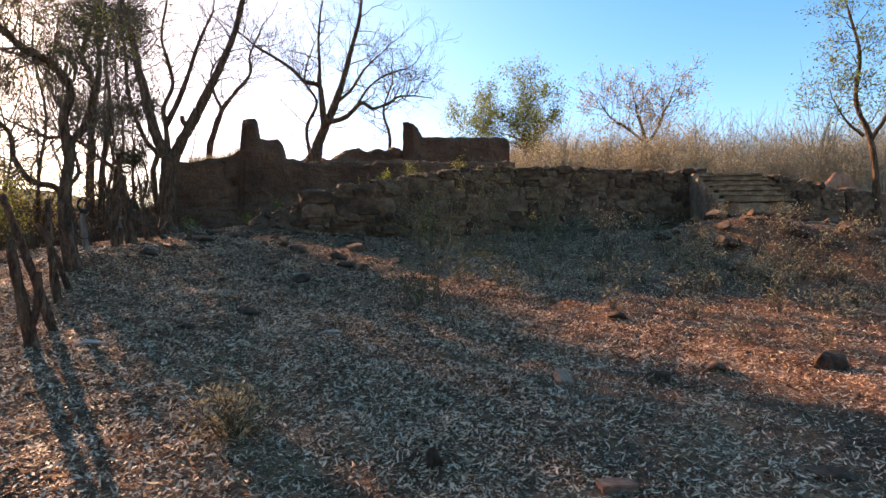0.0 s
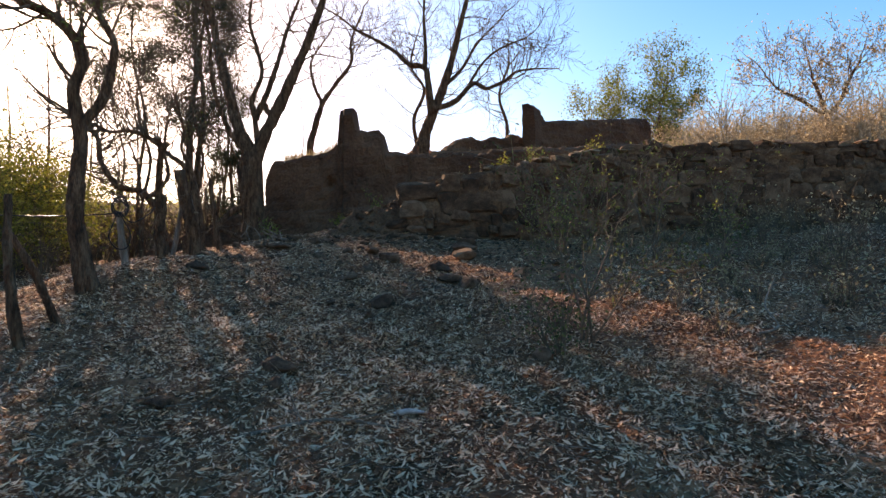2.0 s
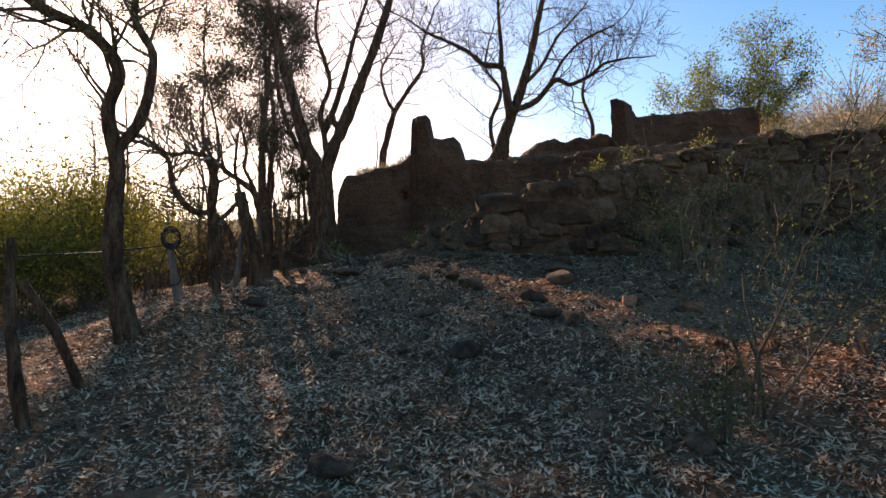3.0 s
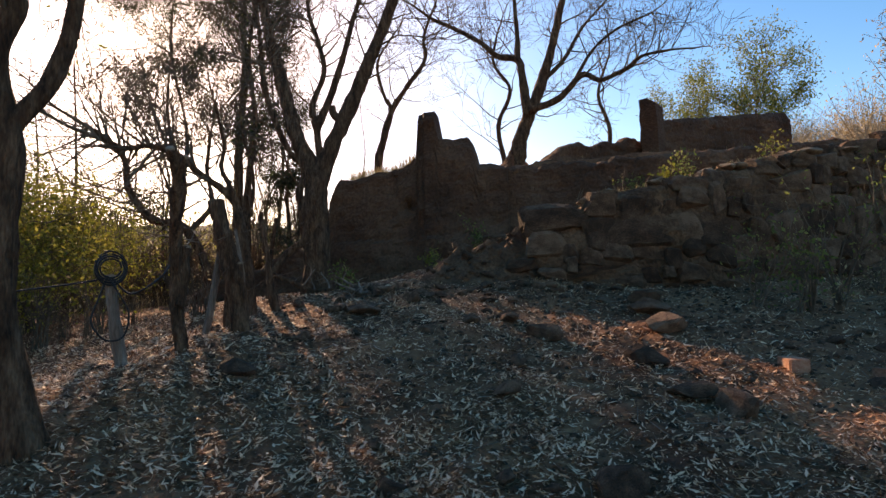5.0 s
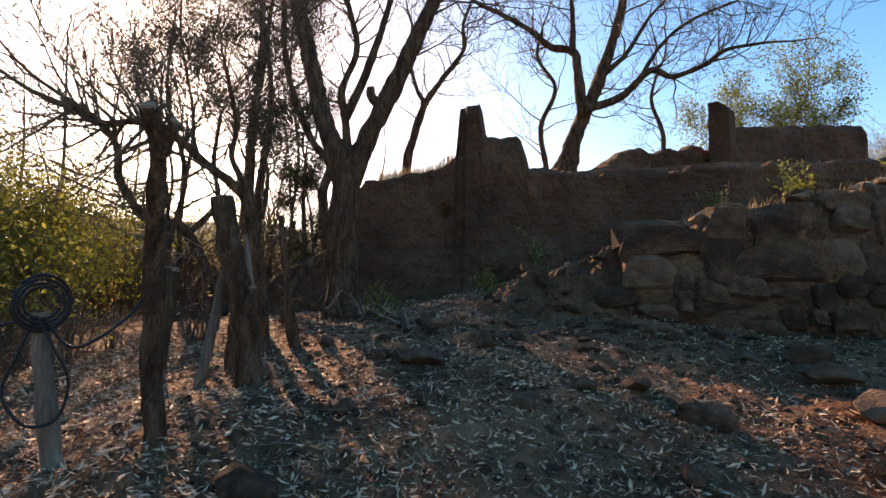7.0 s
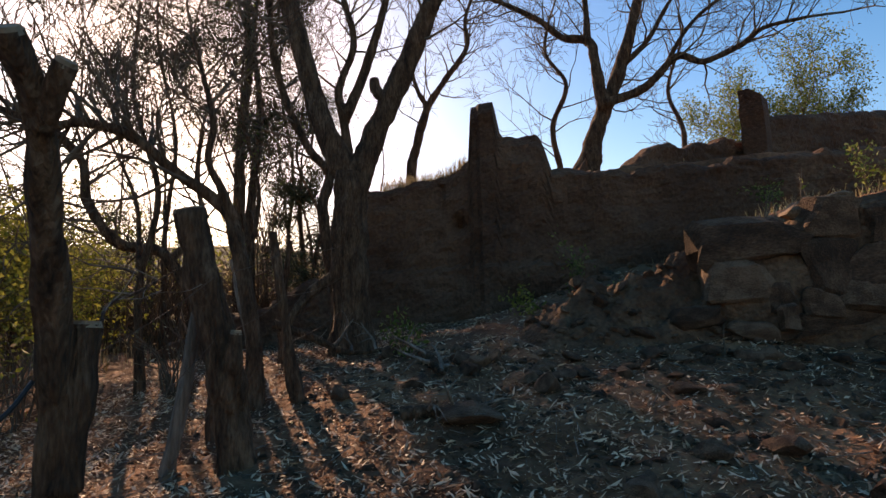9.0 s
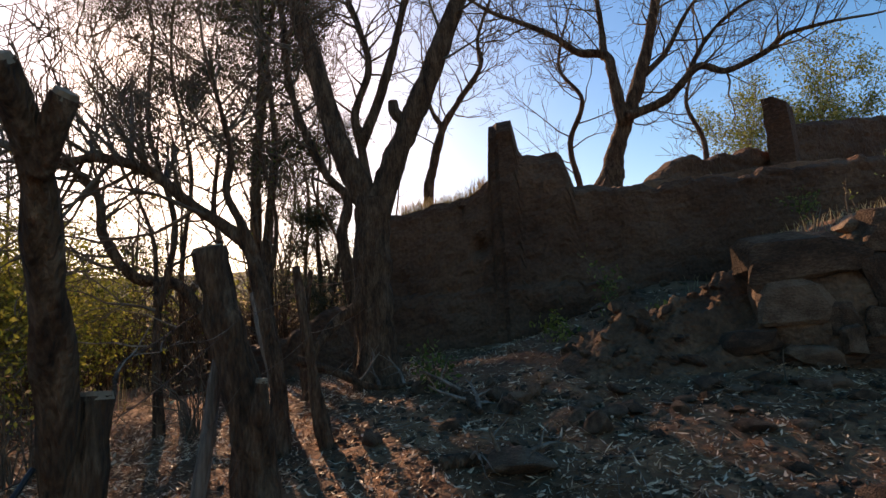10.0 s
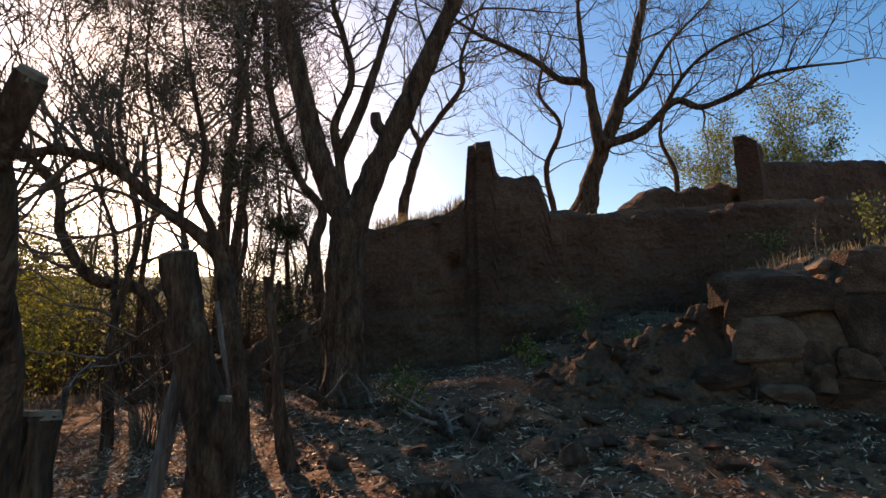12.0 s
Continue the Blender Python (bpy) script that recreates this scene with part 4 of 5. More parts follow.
fallen_branch([(-6.50, 9.56, 2.66), (-6.62, 9.70, 2.76), (-6.79, 9.86, 2.87), (-7.05, 10.22, 2.94), (-7.27, 10.68, 3.09), (-7.2, 10.82, 3.14)], 0.010, "crooked dark dead branch caught in the fence", 301, BARK)
fallen_branch(lying([(0.9, 9.5, 0), (1.15, 9.7, 0.05), (1.1, 10.0, 0.15), (1.25, 10.2, 0.4)], 0.02), 0.018, "bleached forked branch lying on leaves", 302)
fallen_branch(lying([(-8.4, 12.9, 0.5), (-8.1, 13.1, 0.25), (-7.8, 13.3, 0.05), (-7.4, 13.4, 0.0)], 0.05), 0.05, "grey dead log against the tree foot", 303, BARK)
fallen_branch(lying([(-6.75, 12.75, 0), (-6.62, 12.6, 0.02), (-6.5, 12.45, 0.01), (-6.38, 12.3, 0.02)], 0.05), 0.055, "short brown dead log among rubble", 304, BARK)
fallen_branch(lying([(-6.35, 11.5, 0), (-6.2, 11.58, 0.01), (-6.05, 11.62, 0.01), (-5.9, 11.7, 0.0)], 0.04), 0.045, "short brown dead log among rubble", 307, BARK)
fallen_branch(lying([(0.6, 5.0, 0), (1.0, 5.15, 0.02), (1.4, 5.1, 0.0)], 0.012), 0.012, "thin grey stick on leaf litter", 305)
fallen_branch(lying([(-2.6, 5.9, 0), (-2.2, 6.2, 0.02), (-1.7, 6.3, 0.0)], 0.015), 0.014, "thin dark stick on leaf litter", 306)


# ---- loose stones and bricks ----
def loose(kind, mesh, x, y, size, yaw, label, category, tilt=(0, 0), sink=0.3, group=""):
    ob = new(kind, mesh)
    ob.scale = size
    ob.rotation_euler = (tilt[0], tilt[1], yaw)
    ob.location = (x, y, gz(x, y) + size[2] * (0.5 - sink))
    return tagged(ob, label, category, group)


def brick_mesh(seed):
    bm = bmesh.new()
    bmesh.ops.create_cube(bm, size=1)
    bmesh.ops.bevel(bm, geom=bm.edges[:], offset=0.06, segments=2, affect="EDGES")
    for v in bm.verts:
        v.co *= 1 + 0.07 * noise.noise(v.co * 3 + Vector((seed, 0, 0)))
    me = bpy.data.meshes.new("brick")
    bm.to_mesh(me)
    bm.free()
    me.materials.append(BRICK)
    return me


BRICKS = [brick_mesh(k) for k in range(3)]
loose("brick", BRICKS[0], 0.76, 5.72, (0.14, 0.24, 0.09), 0.25, "broken red brick on leaf litter", "brick", (0.4, 0.15))
loose("brick", BRICKS[1], -1.80, 11.2, (0.15, 0.27, 0.11), 0.2, "weathered pinkish brick lying in sunlight", "brick", sink=0.2)
loose("brick", BRICKS[2], -1.12, 11.28, (0.24, 0.14, 0.08), 0.5, "flat worn brick on leaf litter", "brick", (0, 0.1))
loose("brick", BRICKS[1], 0.78, 3.56, (0.22, 0.14, 0.07), 0.2, "flat broken brick half buried in leaves", "brick")
loose("rock", ROCKS[0], 3.78, 6.62, (0.36, 0.30, 0.42), 0.2, "grey angular rock on leaf litter", "rock", sink=0.3)
loose("rock", ROCKS[1], 2.43, 6.25, (0.26, 0.22, 0.24), 0.9, "brown angular rock on leaf litter", "rock")
loose("rock", ROCKS[2], 1.74, 5.95, (0.24, 0.16, 0.12), 0.4, "small grey rock on leaf litter", "rock")
loose("rock", ROCKS[3], -0.34, 3.66, (0.13, 0.09, 0.26), 0.4, "small upright pale stone in leaves", "rock")
loose("rock", ROCKS[4], 2.3, 3.98, (0.24, 0.34, 0.14), 0.7, "pale flat stone on leaf litter", "rock")
loose("rock", ROCKS[5], -2.95, 6.87, (0.28, 0.22, 0.22), 0.2, "reddish rock on leaf litter", "rock")
loose("rock", ROCKS[6], -3.0, 9.0, (0.32, 0.26, 0.24), 1.2, "reddish rounded rock on leaf litter", "rock")
loose("rock", ROCKS[7], -2.95, 12.4, (0.52, 0.32, 0.28), 0.1, "flat grey-brown stone in a sunlit patch", "rock", sink=0.2)
loose("rock", ROCKS[8], -2.75, 11.9, (0.5, 0.36, 0.36), 0.6, "dark angular rock in a sunlit patch", "rock", sink=0.25)
loose("rock", ROCKS[2], -2.95, 12.9, (0.34, 0.26, 0.26), 0.6, "reddish stone in a sunlit patch", "rock", sink=0.25)
loose("rock", ROCKS[1], -2.62, 10.35, (0.40, 0.26, 0.26), 0.5, "pale broken stone on leaf litter", "rock")
loose("rock", ROCKS[0], -2.3, 10.3, (0.36, 0.30, 0.30), 1.6, "brown broken stone on leaf litter", "rock")
loose("rock", ROCKS[3], -5.93, 11.6, (0.42, 0.30, 0.24), 0.2, "flat bluish-grey rock in rubble", "rock", sink=0.25)
loose("rock", ROCKS[6], -5.58, 12.2, (0.2, 0.16, 0.22), 0.5, "pointed pale rock in rubble", "rock", sink=0.25)
loose("rock", ROCKS[4], -4.52, 13.28, (0.24, 0.16, 0.16), 0.3, "small white stone at the wall foot", "rock")
loose("rock", ROCKS[5], -5.83, 9.42, (0.30, 0.26, 0.26), 0.3, "rounded brown rock at the fence", "rock")

for x, y, s, k in ((-3.28, 6.0, 0.20, 1), (-1.11, 8.0, 0.26, 2), (-3.83, 9.98, 0.24, 3), (-3.94, 10.65, 0.22, 4), (-2.89, 11.0, 0.36, 5), (-6.0, 10.5, 0.18, 6), (-4.6, 11.5, 0.26, 7), (-4.25, 11.7, 0.28, 8), (-3.82, 11.4, 0.34, 0), (1.91, 8.45, 0.34, 1), (-2.82, 6.6, 0.2, 2)):
    loose("rock", ROCKS[k], x, y, (s, s * 0.8, s * 0.8), k * 1.3, "reddish-brown loose rock among dry leaves", "rock", (0.1, 0.1), 0.3, "loose rocks on the slope")
for k, (x, y) in enumerate(((-1.81, 6.58), (-3.68, 5.06))):
    v, f = tube(curve_points([(x - 0.10, y - 0.05, gz(x, y) + 0.03), (x, y, gz(x, y) + 0.05), (x + 0.12, y + 0.06, gz(x, y) + 0.03)], 5), [0.008, 0.012, 0.016, 0.018, 0.019, 0.018, 0.017, 0.015, 0.012, 0.009, 0.004], 8, 0.2, k)
    tagged(link_mesh("bark_strip", v, f, PALE), "pale curled strip of bark on leaves", "bark")

rnd = random.Random(77)
for k in range(250):
    if k in range(150, 171):
        continue
    if k < 70:      # rubble foot of the fallen wall end
        a = rnd.random()
        x, y = -6.6 + 3.2 * a + rnd.gauss(0, 0.5), 12.4 + 1.2 * a + rnd.gauss(0, 0.5)
        s = rnd.uniform(0.07, 0.25)
    elif k < 125:
        x, y = rnd.uniform(-7.6, -0.5), rnd.uniform(8.5, 13.2)
        s = rnd.uniform(0.06, 0.2)
    elif k < 150:
        x, y = 6.2 + rnd.gauss(0, 1.8), 13.2 + rnd.gauss(0, 1.0)
        s = rnd.uniform(0.18, 0.6)
    elif k > 235:
        x, y = 6.4 + rnd.gauss(0, 1.4), 14.2 + rnd.gauss(0, 0.8)
        s = rnd.uniform(0.3, 0.7)
    elif k > 205:
        x, y = rnd.uniform(9, 14.5), rnd.uniform(16.5, 20.5)
        s = rnd.uniform(0.25, 0.8)
    elif k > 170:
        x, y = rnd.uniform(-6.2, -4.0), rnd.uniform(14.6, 17.6)
        s = rnd.uniform(0.1, 0.28)
    else:
        x, y = rnd.uniform(-4, 6), rnd.uniform(4, 10)
        s = rnd.uniform(0.06, 0.18)
    loose("rock", ROCKS[rnd.randrange(9)], x, y, (s, s * rnd.uniform(0.6, 1), s * rnd.uniform(0.55, 0.95)), rnd.uniform(0, 6.28), "reddish-brown loose rock among dry leaves", "rock", (rnd.uniform(-0.3, 0.3), rnd.uniform(-0.3, 0.3)), 0.3, "loose rocks on the slope")


# the earth that slid off the broken wall end
def slide():
    n = 90
    g = np.linspace(-1, 1, n)
    X, Y = np.meshgrid(g, g)
    wx, wy = -5.35 + 1.25 * X + 0.1 * Y, 13.75 + 1.05 * Y
    H = 0.76 * np.clip((X + 0.8) / 1.6, 0, 1) ** 1.1 * np.exp(-((Y - 0.2) / 0.36) ** 2) + 0.22 * np.exp(-((X + 0.05) / 0.45) ** 2 - ((Y + 0.2) / 0.4) ** 2)
    H = H * (1 - smoothstep(0.62, 0.92, X)) * (1 - smoothstep(0.7, 1.0, np.abs(Y)))
    Z = open_ground(wx, wy) - 0.10 + H
    for i in range(n):
        for j in range(n):
            q = Vector((wx[i, j], wy[i, j], Z[i, j]))
            lumps = 0.14 * noise.noise(q * 2.0) + 0.22 * noise.noise(q * 4.3) + 0.10 * abs(noise.noise(q * 9)) + 0.05 * noise.noise(q * 20)
            Z[i, j] += lumps * min(1, H[i, j] * 3)
    v = np.stack([wx, wy, Z], -1).reshape(-1, 3)
    i = (np.arange(n - 1)[:, None] * n + np.arange(n - 1)[None, :]).ravel()
    q = np.stack([i, i + 1, i + n + 1, i + n], 1)
    tagged(fast_mesh("earth_heap", v, q, EARTH), "crumbled reddish earth at the fallen wall end", "heap", kind="stuff")
    r = random.Random(6)
    clods, tris, base = [], [], 0
    for _ in range(420):
        a, c = r.randrange(8, n - 6), r.randrange(10, n - 6)
        if H[a, c] < 0.10:
            continue
        big = r.random() < 0.14
        s = r.uniform(0.12, 0.24) if big else r.uniform(0.04, 0.12)
        m = pose(wx[a, c], wy[a, c], Z[a, c] + s * 0.12, r.uniform(-30, 30), r.uniform(-30, 30), r.uniform(0, 360)) @ Matrix.Diagonal((s, s * r.uniform(0.6, 1), s * r.uniform(0.6, 1), 1))
        me = ROCKS[r.randrange(9)]
        if big:
            ob = new("rock", me)
            ob.matrix_world = m
            tagged(ob, "earthy broken stone on the crumbled wall end", "rock", "stones of the crumbled wall end")
        else:
            clods += [tuple(m @ v.co) for v in me.vertices]
            tris += [tuple(base + i for i in p.vertices) for p in me.polygons]
            base += len(me.vertices)
    tagged(link_mesh("clods", clods, tris, EARTH, smooth=False), "crumbled clods of red earth on the fallen wall end", "clods", kind="stuff")


slide()


# ---- leaf litter, twigs, pebbles, grass ----
def litter(n, seed, area=None):
    g = np.random.RandomState(seed)
    path = np.array([p[1][:2] for p in PATH])
    k = g.randint(0, len(path) - 1, n)
    ahead = np.abs(g.normal(0, 1, n)) ** 1.1
    x = path[k, 0] + g.normal(0, 2.6, n) - 0.25 * ahead * 3
    y = path[k, 1] + 0.8 + ahead * 3.6 + g.normal(0, 0.6, n)
    m = n // 3
    x[:m], y[:m] = g.uniform(-11, 13, m), g.uniform(0, 18, m)
    if area:
        x, y = g.uniform(area[0], area[1], n), g.uniform(area[2], area[3], n)
    # drifts and bare patches
    d = np.sin(1.7 * x + 0.9 * y + 1) * np.sin(1.1 * y - 1.4 * x) + 0.6 * np.sin(3.9 * x + 2 * y) * np.sin(3.1 * y)
    bare = np.clip((y - 7.5) / 3.5, 0, 0.8) * (x > -8) * (x < -0.5)
    keep = (g.uniform(-1.5, 1.5, n) < d + 1.0) & (g.uniform(0, 1, n) > bare) & ((y < wall_y(x) - 0.15) | ((x < -5.0) & (y < 17.2)))
    x, y = x[keep], y[keep]
    n = len(x)
    z = ground_n(x, y) + g.uniform(0.004, 0.03, n)
    yaw = g.uniform(0, 2 * np.pi, n)
    tilt = g.normal(0, 0.35, n)
    roll = g.normal(0, 0.5, n)
    ln, wd, curl = g.uniform(0.03, 0.095, n), g.uniform(0.007, 0.023, n), g.uniform(-0.3, 0.65, n)
    u = np.stack([np.cos(yaw) * np.cos(tilt), np.sin(yaw) * np.cos(tilt), np.sin(tilt)], 1)
    s = np.stack([-np.sin(yaw) * np.cos(roll), np.cos(yaw) * np.cos(roll), np.sin(roll)], 1)
    up = np.cross(u, s)
    c = np.stack([x, y, z], 1)
    rows = []
    for f, w, h in ((-0.5, 0.15, 1.0), (0.02, 1.0, 0.0), (0.5, 0.12, 1.0)):
        mid = c + u * (ln * f)[:, None] + up * (curl * ln * h * 0.35)[:, None] + s * (np.sin(f * 3) * ln * 0.08)[:, None]
        rows += [mid - s * (wd * w * 0.5)[:, None], mid + s * (wd * w * 0.5)[:, None]]
    v = np.stack(rows, 1).reshape(-1, 3)
    b = (np.arange(n) * 6)[:, None]
    q = np.concatenate([b + np.array([[2 * k, 2 * k + 1, 2 * k + 3, 2 * k + 2]]) for k in range(2)], 0)
    tagged(fast_mesh("leaf_litter", v, q, LITTER), "pale curled dry leaves covering the earth", "leaves", kind="stuff")


litter(250000, 9)
litter(62000, 10, (-0.5, 12.0, 5.0, 18.5))


def crumbs(n, seed):
    """Broken bits of leaf and bark between the whole leaves."""
    g = np.random.RandomState(seed)
    y = 0.6 + 14.5 * g.uniform(0, 1, n) ** 1.25
    x = g.normal(0, 1, n) * (1.6 + 0.28 * y) - 0.33 * y
    keep = (y < wall_y(x) - 0.12) & (g.uniform(0, 1, n) > np.clip((y - 8) / 9, 0, 0.55) * (x < 0))
    x, y = x[keep], y[keep]
    n = len(x)
    c = np.stack([x, y, ground_n(x, y) + g.uniform(0.002, 0.022, n)], 1)
    a, ln, wd = g.uniform(0, 6.283, n), g.uniform(0.012, 0.05, n), g.uniform(0.004, 0.014, n)
    u = np.stack([np.cos(a), np.sin(a), g.normal(0, 0.35, n)], 1) * ln[:, None] * 0.5
    w = np.stack([-np.sin(a), np.cos(a), g.normal(0, 0.5, n)], 1) * wd[:, None] * 0.5
    v = np.stack([c - u, c + w, c + u, c - w], 1).reshape(-1, 3)
    tagged(fast_mesh("leaf_crumbs", v, np.arange(n * 4).reshape(n, 4), LITTER), "brown crumbled bits of dry leaf on the earth", "leaves", kind="stuff")


crumbs(330000, 14)


def sticks(n, seed):
    g = np.random.RandomState(seed)
    x, y = g.uniform(-8, 6, n), g.uniform(1, 14, n)
    keep = y < wall_y(x) - 0.3
    x, y = x[keep], y[keep]
    n = len(x)
    z = ground_n(x, y) + 0.012
    a, ln = g.uniform(0, 2 * np.pi, n), g.uniform(0.06, 0.4, n) ** 1.0
    x2, y2 = x + np.cos(a) * ln, y + np.sin(a) * ln
    z2 = ground_n(x2, y2) + g.uniform(0.005, 0.05, n)
    r = g.uniform(0.0015, 0.005, n)
    v, q = prisms(np.stack([x, y, z, x2, y2, z2, r, r * 0.6], 1), 4)
    tagged(fast_mesh("fallen_twigs", v, q, DEADWOOD), "thin grey twigs scattered over the leaves", "twigs", kind="stuff")


sticks(2600, 4)


def pebbles(n, seed):
    g = np.random.RandomState(seed)
    x, y = g.uniform(-8, 6, n), g.uniform(1, 14, n)
    m = n // 2
    x[:m], y[:m] = g.uniform(-7.5, -1, m), g.uniform(9, 14, m)
    keep = y < wall_y(x) - 0.2
    x, y = x[keep], y[keep]
    n = len(x)
    s = g.uniform(0.012, 0.055, n) * g.uniform(0.5, 1, n)
    base = np.array([(1, 0, 0), (-0.5, 0.87, 0), (-0.5, -0.87, 0), (0.3, 0.2, 0.8), (-0.7, 0.1, 0.5), (0.2, -0.6, 0.6)], float)
    tri = np.array([(0, 1, 3), (1, 4, 3), (1, 2, 4), (2, 5, 4), (2, 0, 5), (0, 3, 5), (3, 4, 5)])
    a = g.uniform(0, 6.28, n)
    bx = base[None, :, 0] * np.cos(a)[:, None] - base[None, :, 1] * np.sin(a)[:, None]
    by = base[None, :, 0] * np.sin(a)[:, None] + base[None, :, 1] * np.cos(a)[:, None]
    bz = base[None, :, 2] * g.uniform(0.6, 1.2, (n, 1))
    v = np.stack([x[:, None] + bx * s[:, None], y[:, None] + by * s[:, None], ground_n(x, y)[:, None] - 0.004 + bz * s[:, None]], -1).reshape(-1, 3)
    q = (np.arange(n) * 6)[:, None, None] + tri[None]
    tagged(fast_mesh("gravel", v, q.reshape(-1, 3), RUBBLE), "small brown stones in the earth", "gravel", kind="stuff")


pebbles(6000, 8)


def blades(name, label, x, y, seed, h=(0.2, 0.6), mat=None, w=0.006, zed=None):
    g = np.random.RandomState(seed)
    n = len(x)
    z = ground_n(x, y) if zed is None else zed
    hh = g.uniform(*h, n)
    a = g.uniform(0, 6.28, n)
    lean = g.uniform(0.05, 0.6, n) * hh
    dx, dy = np.cos(a), np.sin(a)
    b = np.stack([x, y, z - 0.02], 1)
    m = b + np.stack([dx * lean * 0.35, dy * lean * 0.35, hh * 0.6], 1)
    t = b + np.stack([dx * lean, dy * lean, hh], 1)
    s = np.stack([-dy, dx, 0 * dx], 1) * w
    v = np.stack([b - s, b + s, m + s * 0.8, m - s * 0.8, t + s * 0.2, t - s * 0.2], 1).reshape(-1, 3)
    o = (np.arange(n) * 6)[:, None]
    q = np.concatenate([o + np.array([[0, 1, 2, 3]]), o + np.array([[3, 2, 4, 5]])], 0)
    tagged(fast_mesh(name, v, q, mat or STRAW), label, "grass", kind="stuff")


g = np.random.RandomState(31)
x, y = g.uniform(-30, -12.5, 4500), g.uniform(7, 34, 4500)
blades("valley_grass", "dry yellow grass on the valley slope", x, y, 1, (0.12, 0.45), w=0.006)
m = g.uniform(1.5, 17, 14000)
x = np.interp(m, np.linspace(0, 17, 9), WX[:9])
x = x + g.normal(0, 0.3, len(x))
y = wall_y(x) + np.abs(g.normal(0.1, 1.8, len(x)))
k = (x > -1.8) | (g.uniform(0, 1, len(x)) < 0.12)
blades("terrace_grass", "short dry grass along the top of the stone wall", x[k], y[k], 2, (0.04, 0.2), w=0.005)
cx = g.uniform(-9.6, -6.2, 2200)
cy = np.interp(cx, [-10.05, -9.0, -7.4, -5.9], [17.5, 17.75, 18.05, 18.3]) + g.uniform(-0.2, 0.2, len(cx))
cz = np.interp(cx, [-10.05, -9.8, -8.4, -8.0], [4.5, 4.95, 5.15, 5.4])
k = cx < -8.05
blades("wall_grass", "dry grass tufts along the adobe wall top", cx[k], cy[k], 3, (0.06, 0.3), w=0.005, zed=cz[k])


def brushwood(name, label, cx, cy, cs, seed, leaf, stems=16, per=60, size=(0.13, 0.05), wood=None):
    """Thickets beyond the walls: curved stems into an uneven crown of small leaves."""
    g = np.random.RandomState(seed)
    n = len(cx)
    cz = ground_n(cx, cy)

    def crown(i):
        d = g.normal(0, 1, (len(i), 3))
        d /= np.linalg.norm(d, axis=1, keepdims=True)
        r = g.uniform(0.15, 1, (len(i), 1)) ** 0.5
        lobes = 1 + 0.35 * np.sin(3 * np.arctan2(d[:, 1], d[:, 0]) + i) + 0.25 * np.sin(5 * d[:, 2] + 2 * i)
        p = d * r * lobes[:, None] * np.stack([cs[i] * 0.5, cs[i] * 0.5, cs[i] * 0.42], 1)
        return p + np.stack([cx[i], cy[i], cz[i] + cs[i] * 0.55], 1)
    i = np.repeat(np.arange(n), stems)
    tip = crown(i)
    root = np.stack([cx[i] + g.normal(0, 0.06, len(i)) * cs[i], cy[i] + g.normal(0, 0.06, len(i)) * cs[i], cz[i] - 0.1], 1)
    mid = root + (tip - root) * 0.5 + np.stack([-(tip - root)[:, 0] * 0.2, -(tip - root)[:, 1] * 0.2, 0.1 * cs[i]], 1)
    fork = mid + (tip - mid) * 0.9 + g.normal(0, 0.16, tip.shape) * cs[i][:, None]
    r = (0.004 + 0.0045 * cs[i])[:, None]
    segs = np.concatenate([np.concatenate([root, mid, r * 1.3, r * 0.8], 1), np.concatenate([mid, tip, r * 0.8, r * 0.3], 1), np.concatenate([mid, fork, r * 0.6, r * 0.3], 1)], 0)
    v, q = prisms(segs, 3)
    tagged(fast_mesh(name + "_stems", v, q, wood or TWIG), label + ", bare stems", "brush", kind="stuff")
    pts = crown(np.repeat(np.arange(n), per))
    v, q = leaf_cards(pts, random.Random(seed), 2, 0.10, size)
    tagged(fast_mesh(name, v, q, leaf), label, "brush", kind="stuff")


g = np.random.RandomState(41)
n = 520
d, a = g.uniform(22, 75, n) ** 1.0, np.radians(g.uniform(-3, 48, n))
x, y = d * np.sin(a), d * np.cos(a)
k = (y > wall_y(np.clip(x, -4, 18)) + 3.5) & ~((x < 2.5) & (y < 30))
x, y, d = x[k], y[k], d[k]
brushwood("hill_brush", "dry tan thicket covering the hill", x, y, g.uniform(1.3, 4.0, len(x)) * (0.5 + 0.013 * d) * (0.8 + 0.5 * np.clip(x / 12, 0, 1)), 42, BRUSH, 30, 190, (0.10, 0.035), PALETWIG)
n = 170
x, y = g.uniform(-50, -16, n), g.uniform(9, 55, n)
brushwood("valley_brush", "green and yellow scrub in the valley", x, y, g.uniform(2.0, 5.0, n), 43, GREENLEAF, 18, 170, (0.16, 0.07))
n = 110
x, y = g.uniform(-23, -11.0, n), g.uniform(17, 33, n)
brushwood("slope_brush", "grey-brown bare scrub between the trees", x, y, g.uniform(1.6, 3.8, n), 44, BRUSH, 40, 90, (0.08, 0.025))
n = 22
x, y = g.uniform(-16, -9.2, n), g.uniform(9, 16.5, n)
brushwood("fence_brush", "thin bare scrub beyond the fence", x, y, g.uniform(0.5, 1.3, n), 45, BRUSH, 14, 14, (0.05, 0.02))


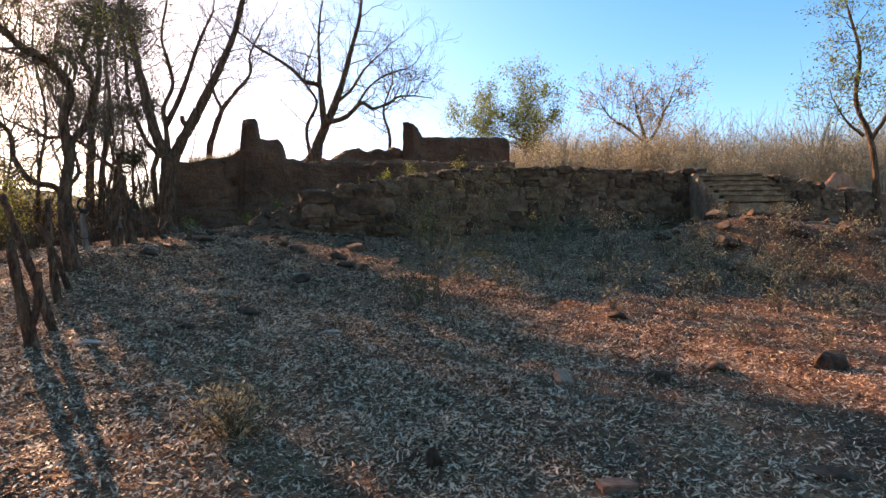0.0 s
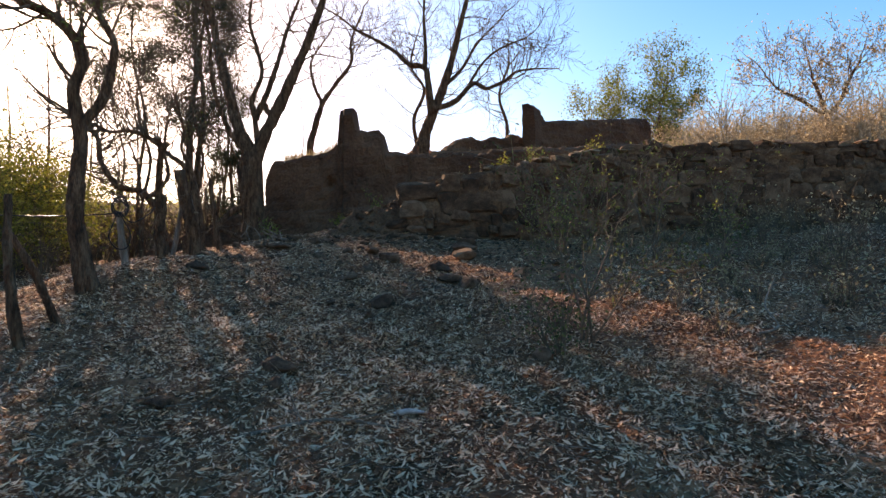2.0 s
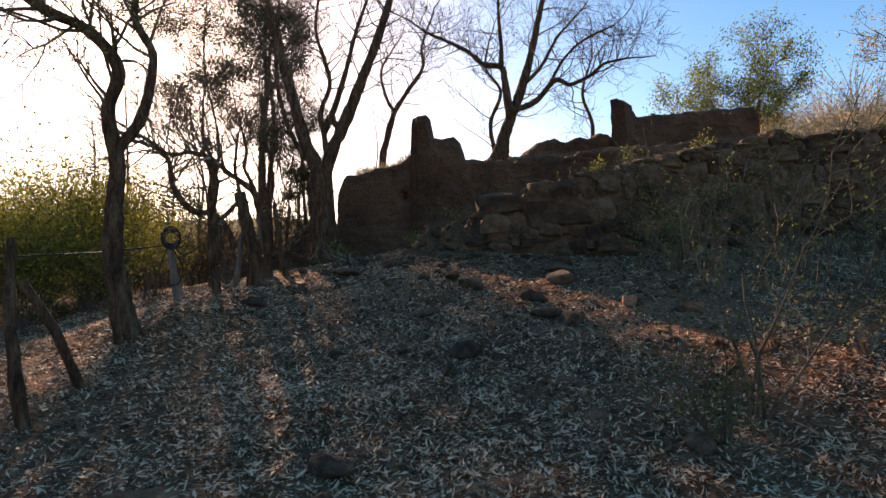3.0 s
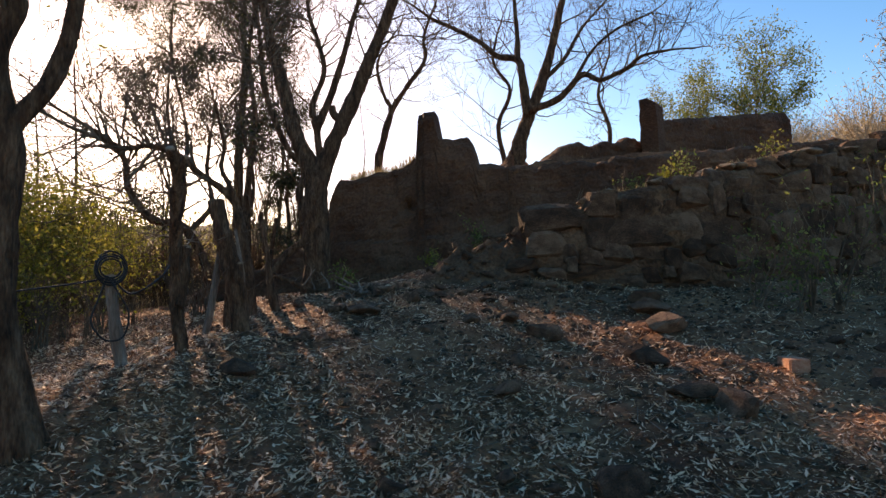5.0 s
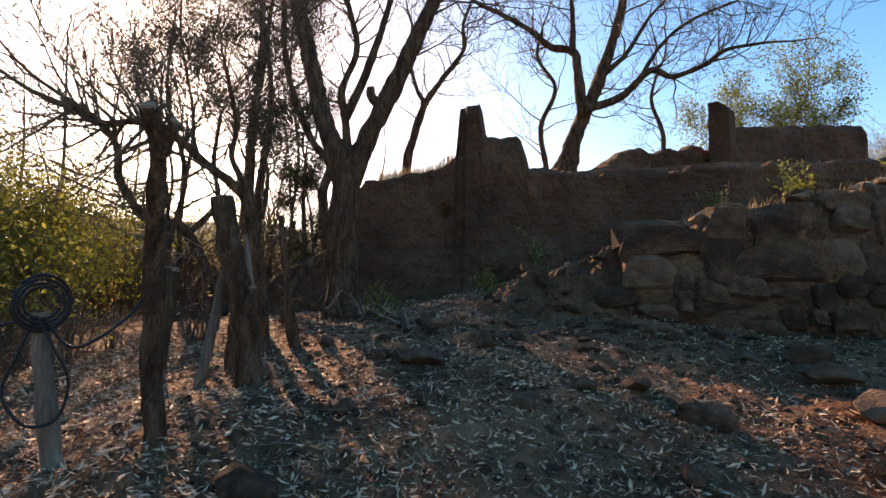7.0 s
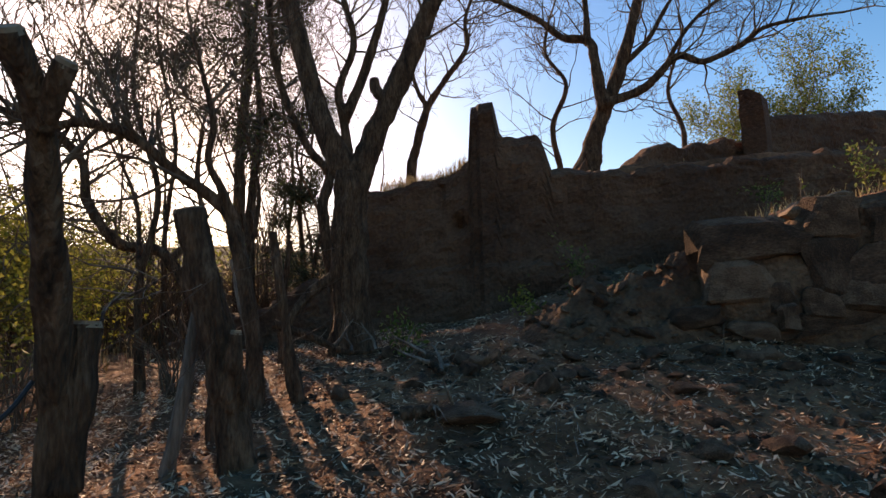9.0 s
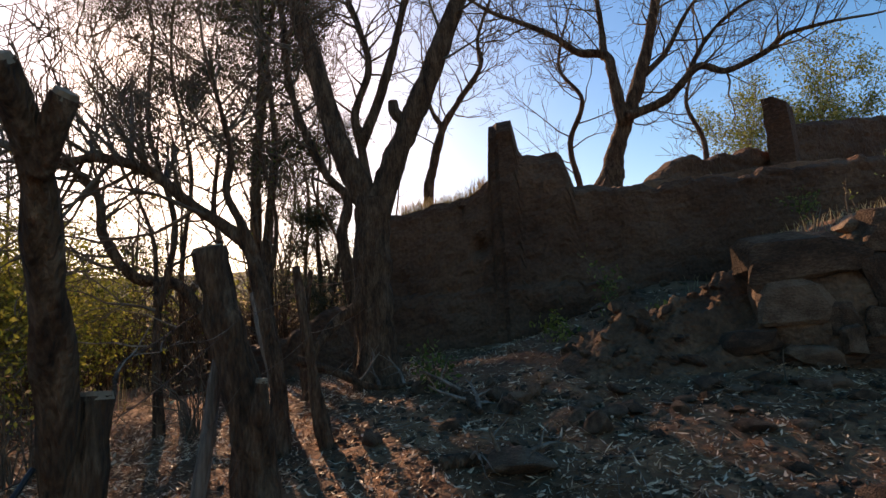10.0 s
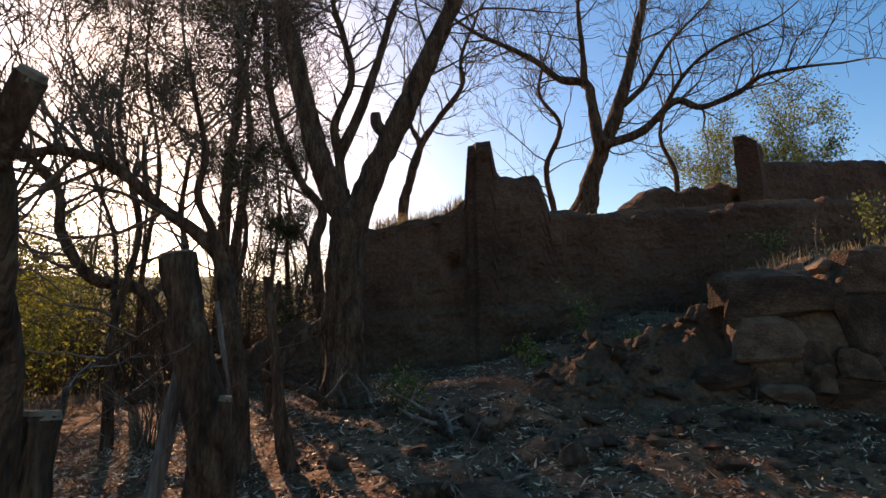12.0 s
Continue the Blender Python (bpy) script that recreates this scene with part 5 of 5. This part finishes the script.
# unseen brush added behind the camera, cuts low skylight on the wall faces
n = 70
x, y = g.uniform(-30, 30, n), g.uniform(-30, -10, n)
brushwood("rear_thicket", "unseen thicket added behind the camera to hold back low skylight", x, y, g.uniform(5, 8, n), 46, BRUSH, 20, 300, (0.4, 0.2))


n = 150
x, y = g.normal(5.6, 2.4, n), g.normal(11.0, 1.5, n)
brushwood("low_brush", "low brown dead brush over the rubble", x, y, g.uniform(0.2, 0.45, n), 47, STRAW, 16, 40, (0.05, 0.018))
n = 28
x = g.uniform(-0.5, 6.0, n)
y = wall_y(x) - g.uniform(0.5, 2.2, n)
brushwood("foot_brush", "dry brush at the foot of the stone wall", x, y, g.uniform(0.2, 0.6, n), 48, STRAW, 16, 30, (0.05, 0.018))


def far_hills():
    v, f = [], []
    n, m = 90, 8
    for i in range(n + 1):
        az = radians(-10 + 150 * i / n)
        for j in range(m + 1):
            r = 260 + 60 * j
            h = (62 + 18 * noise.noise(Vector((az * 3, 0, 0))) + 5 * noise.noise(Vector((az * 11, 2, 0)))) * math.sin(min(1, j / 5) * math.pi / 2)
            v.append((-r * math.sin(az), r * math.cos(az), -4 + h + (j / m) * 6))
    for i in range(n):
        for j in range(m):
            k = i * (m + 1) + j
            f.append((k, k + m + 1, k + m + 2, k + 1))
    tagged(link_mesh("backdrop", v, f, HILL), "far low scrub-covered hills", "hill", kind="structure")


far_hills()


def earth_mound(x, y):
    g = np.linspace(-1, 1, 40)
    X, Y = np.meshgrid(g, g)
    H = 0.75 * np.exp(-(X / 0.5) ** 2 - (Y / 0.5) ** 2)
    wx, wy = x + 1.5 * X, y + 1.1 * Y
    Z = ground_z(wx, wy) - 0.08 + H
    for i in range(40):
        for j in range(40):
            q = Vector((wx[i, j], wy[i, j], Z[i, j]))
            Z[i, j] += (0.2 * noise.noise(q * 2.2) + 0.1 * noise.noise(q * 6)) * min(1, H[i, j] * 3)
    i = (np.arange(39)[:, None] * 40 + np.arange(39)[None, :]).ravel()
    q = np.stack([i, i + 1, i + 41, i + 40], 1)
    tagged(fast_mesh("earth_mound", np.stack([wx, wy, Z], -1).reshape(-1, 3), q, BRICK), "small reddish earth mound near the bare tree", "mound", kind="stuff")


earth_mound(12.4, 20.6)
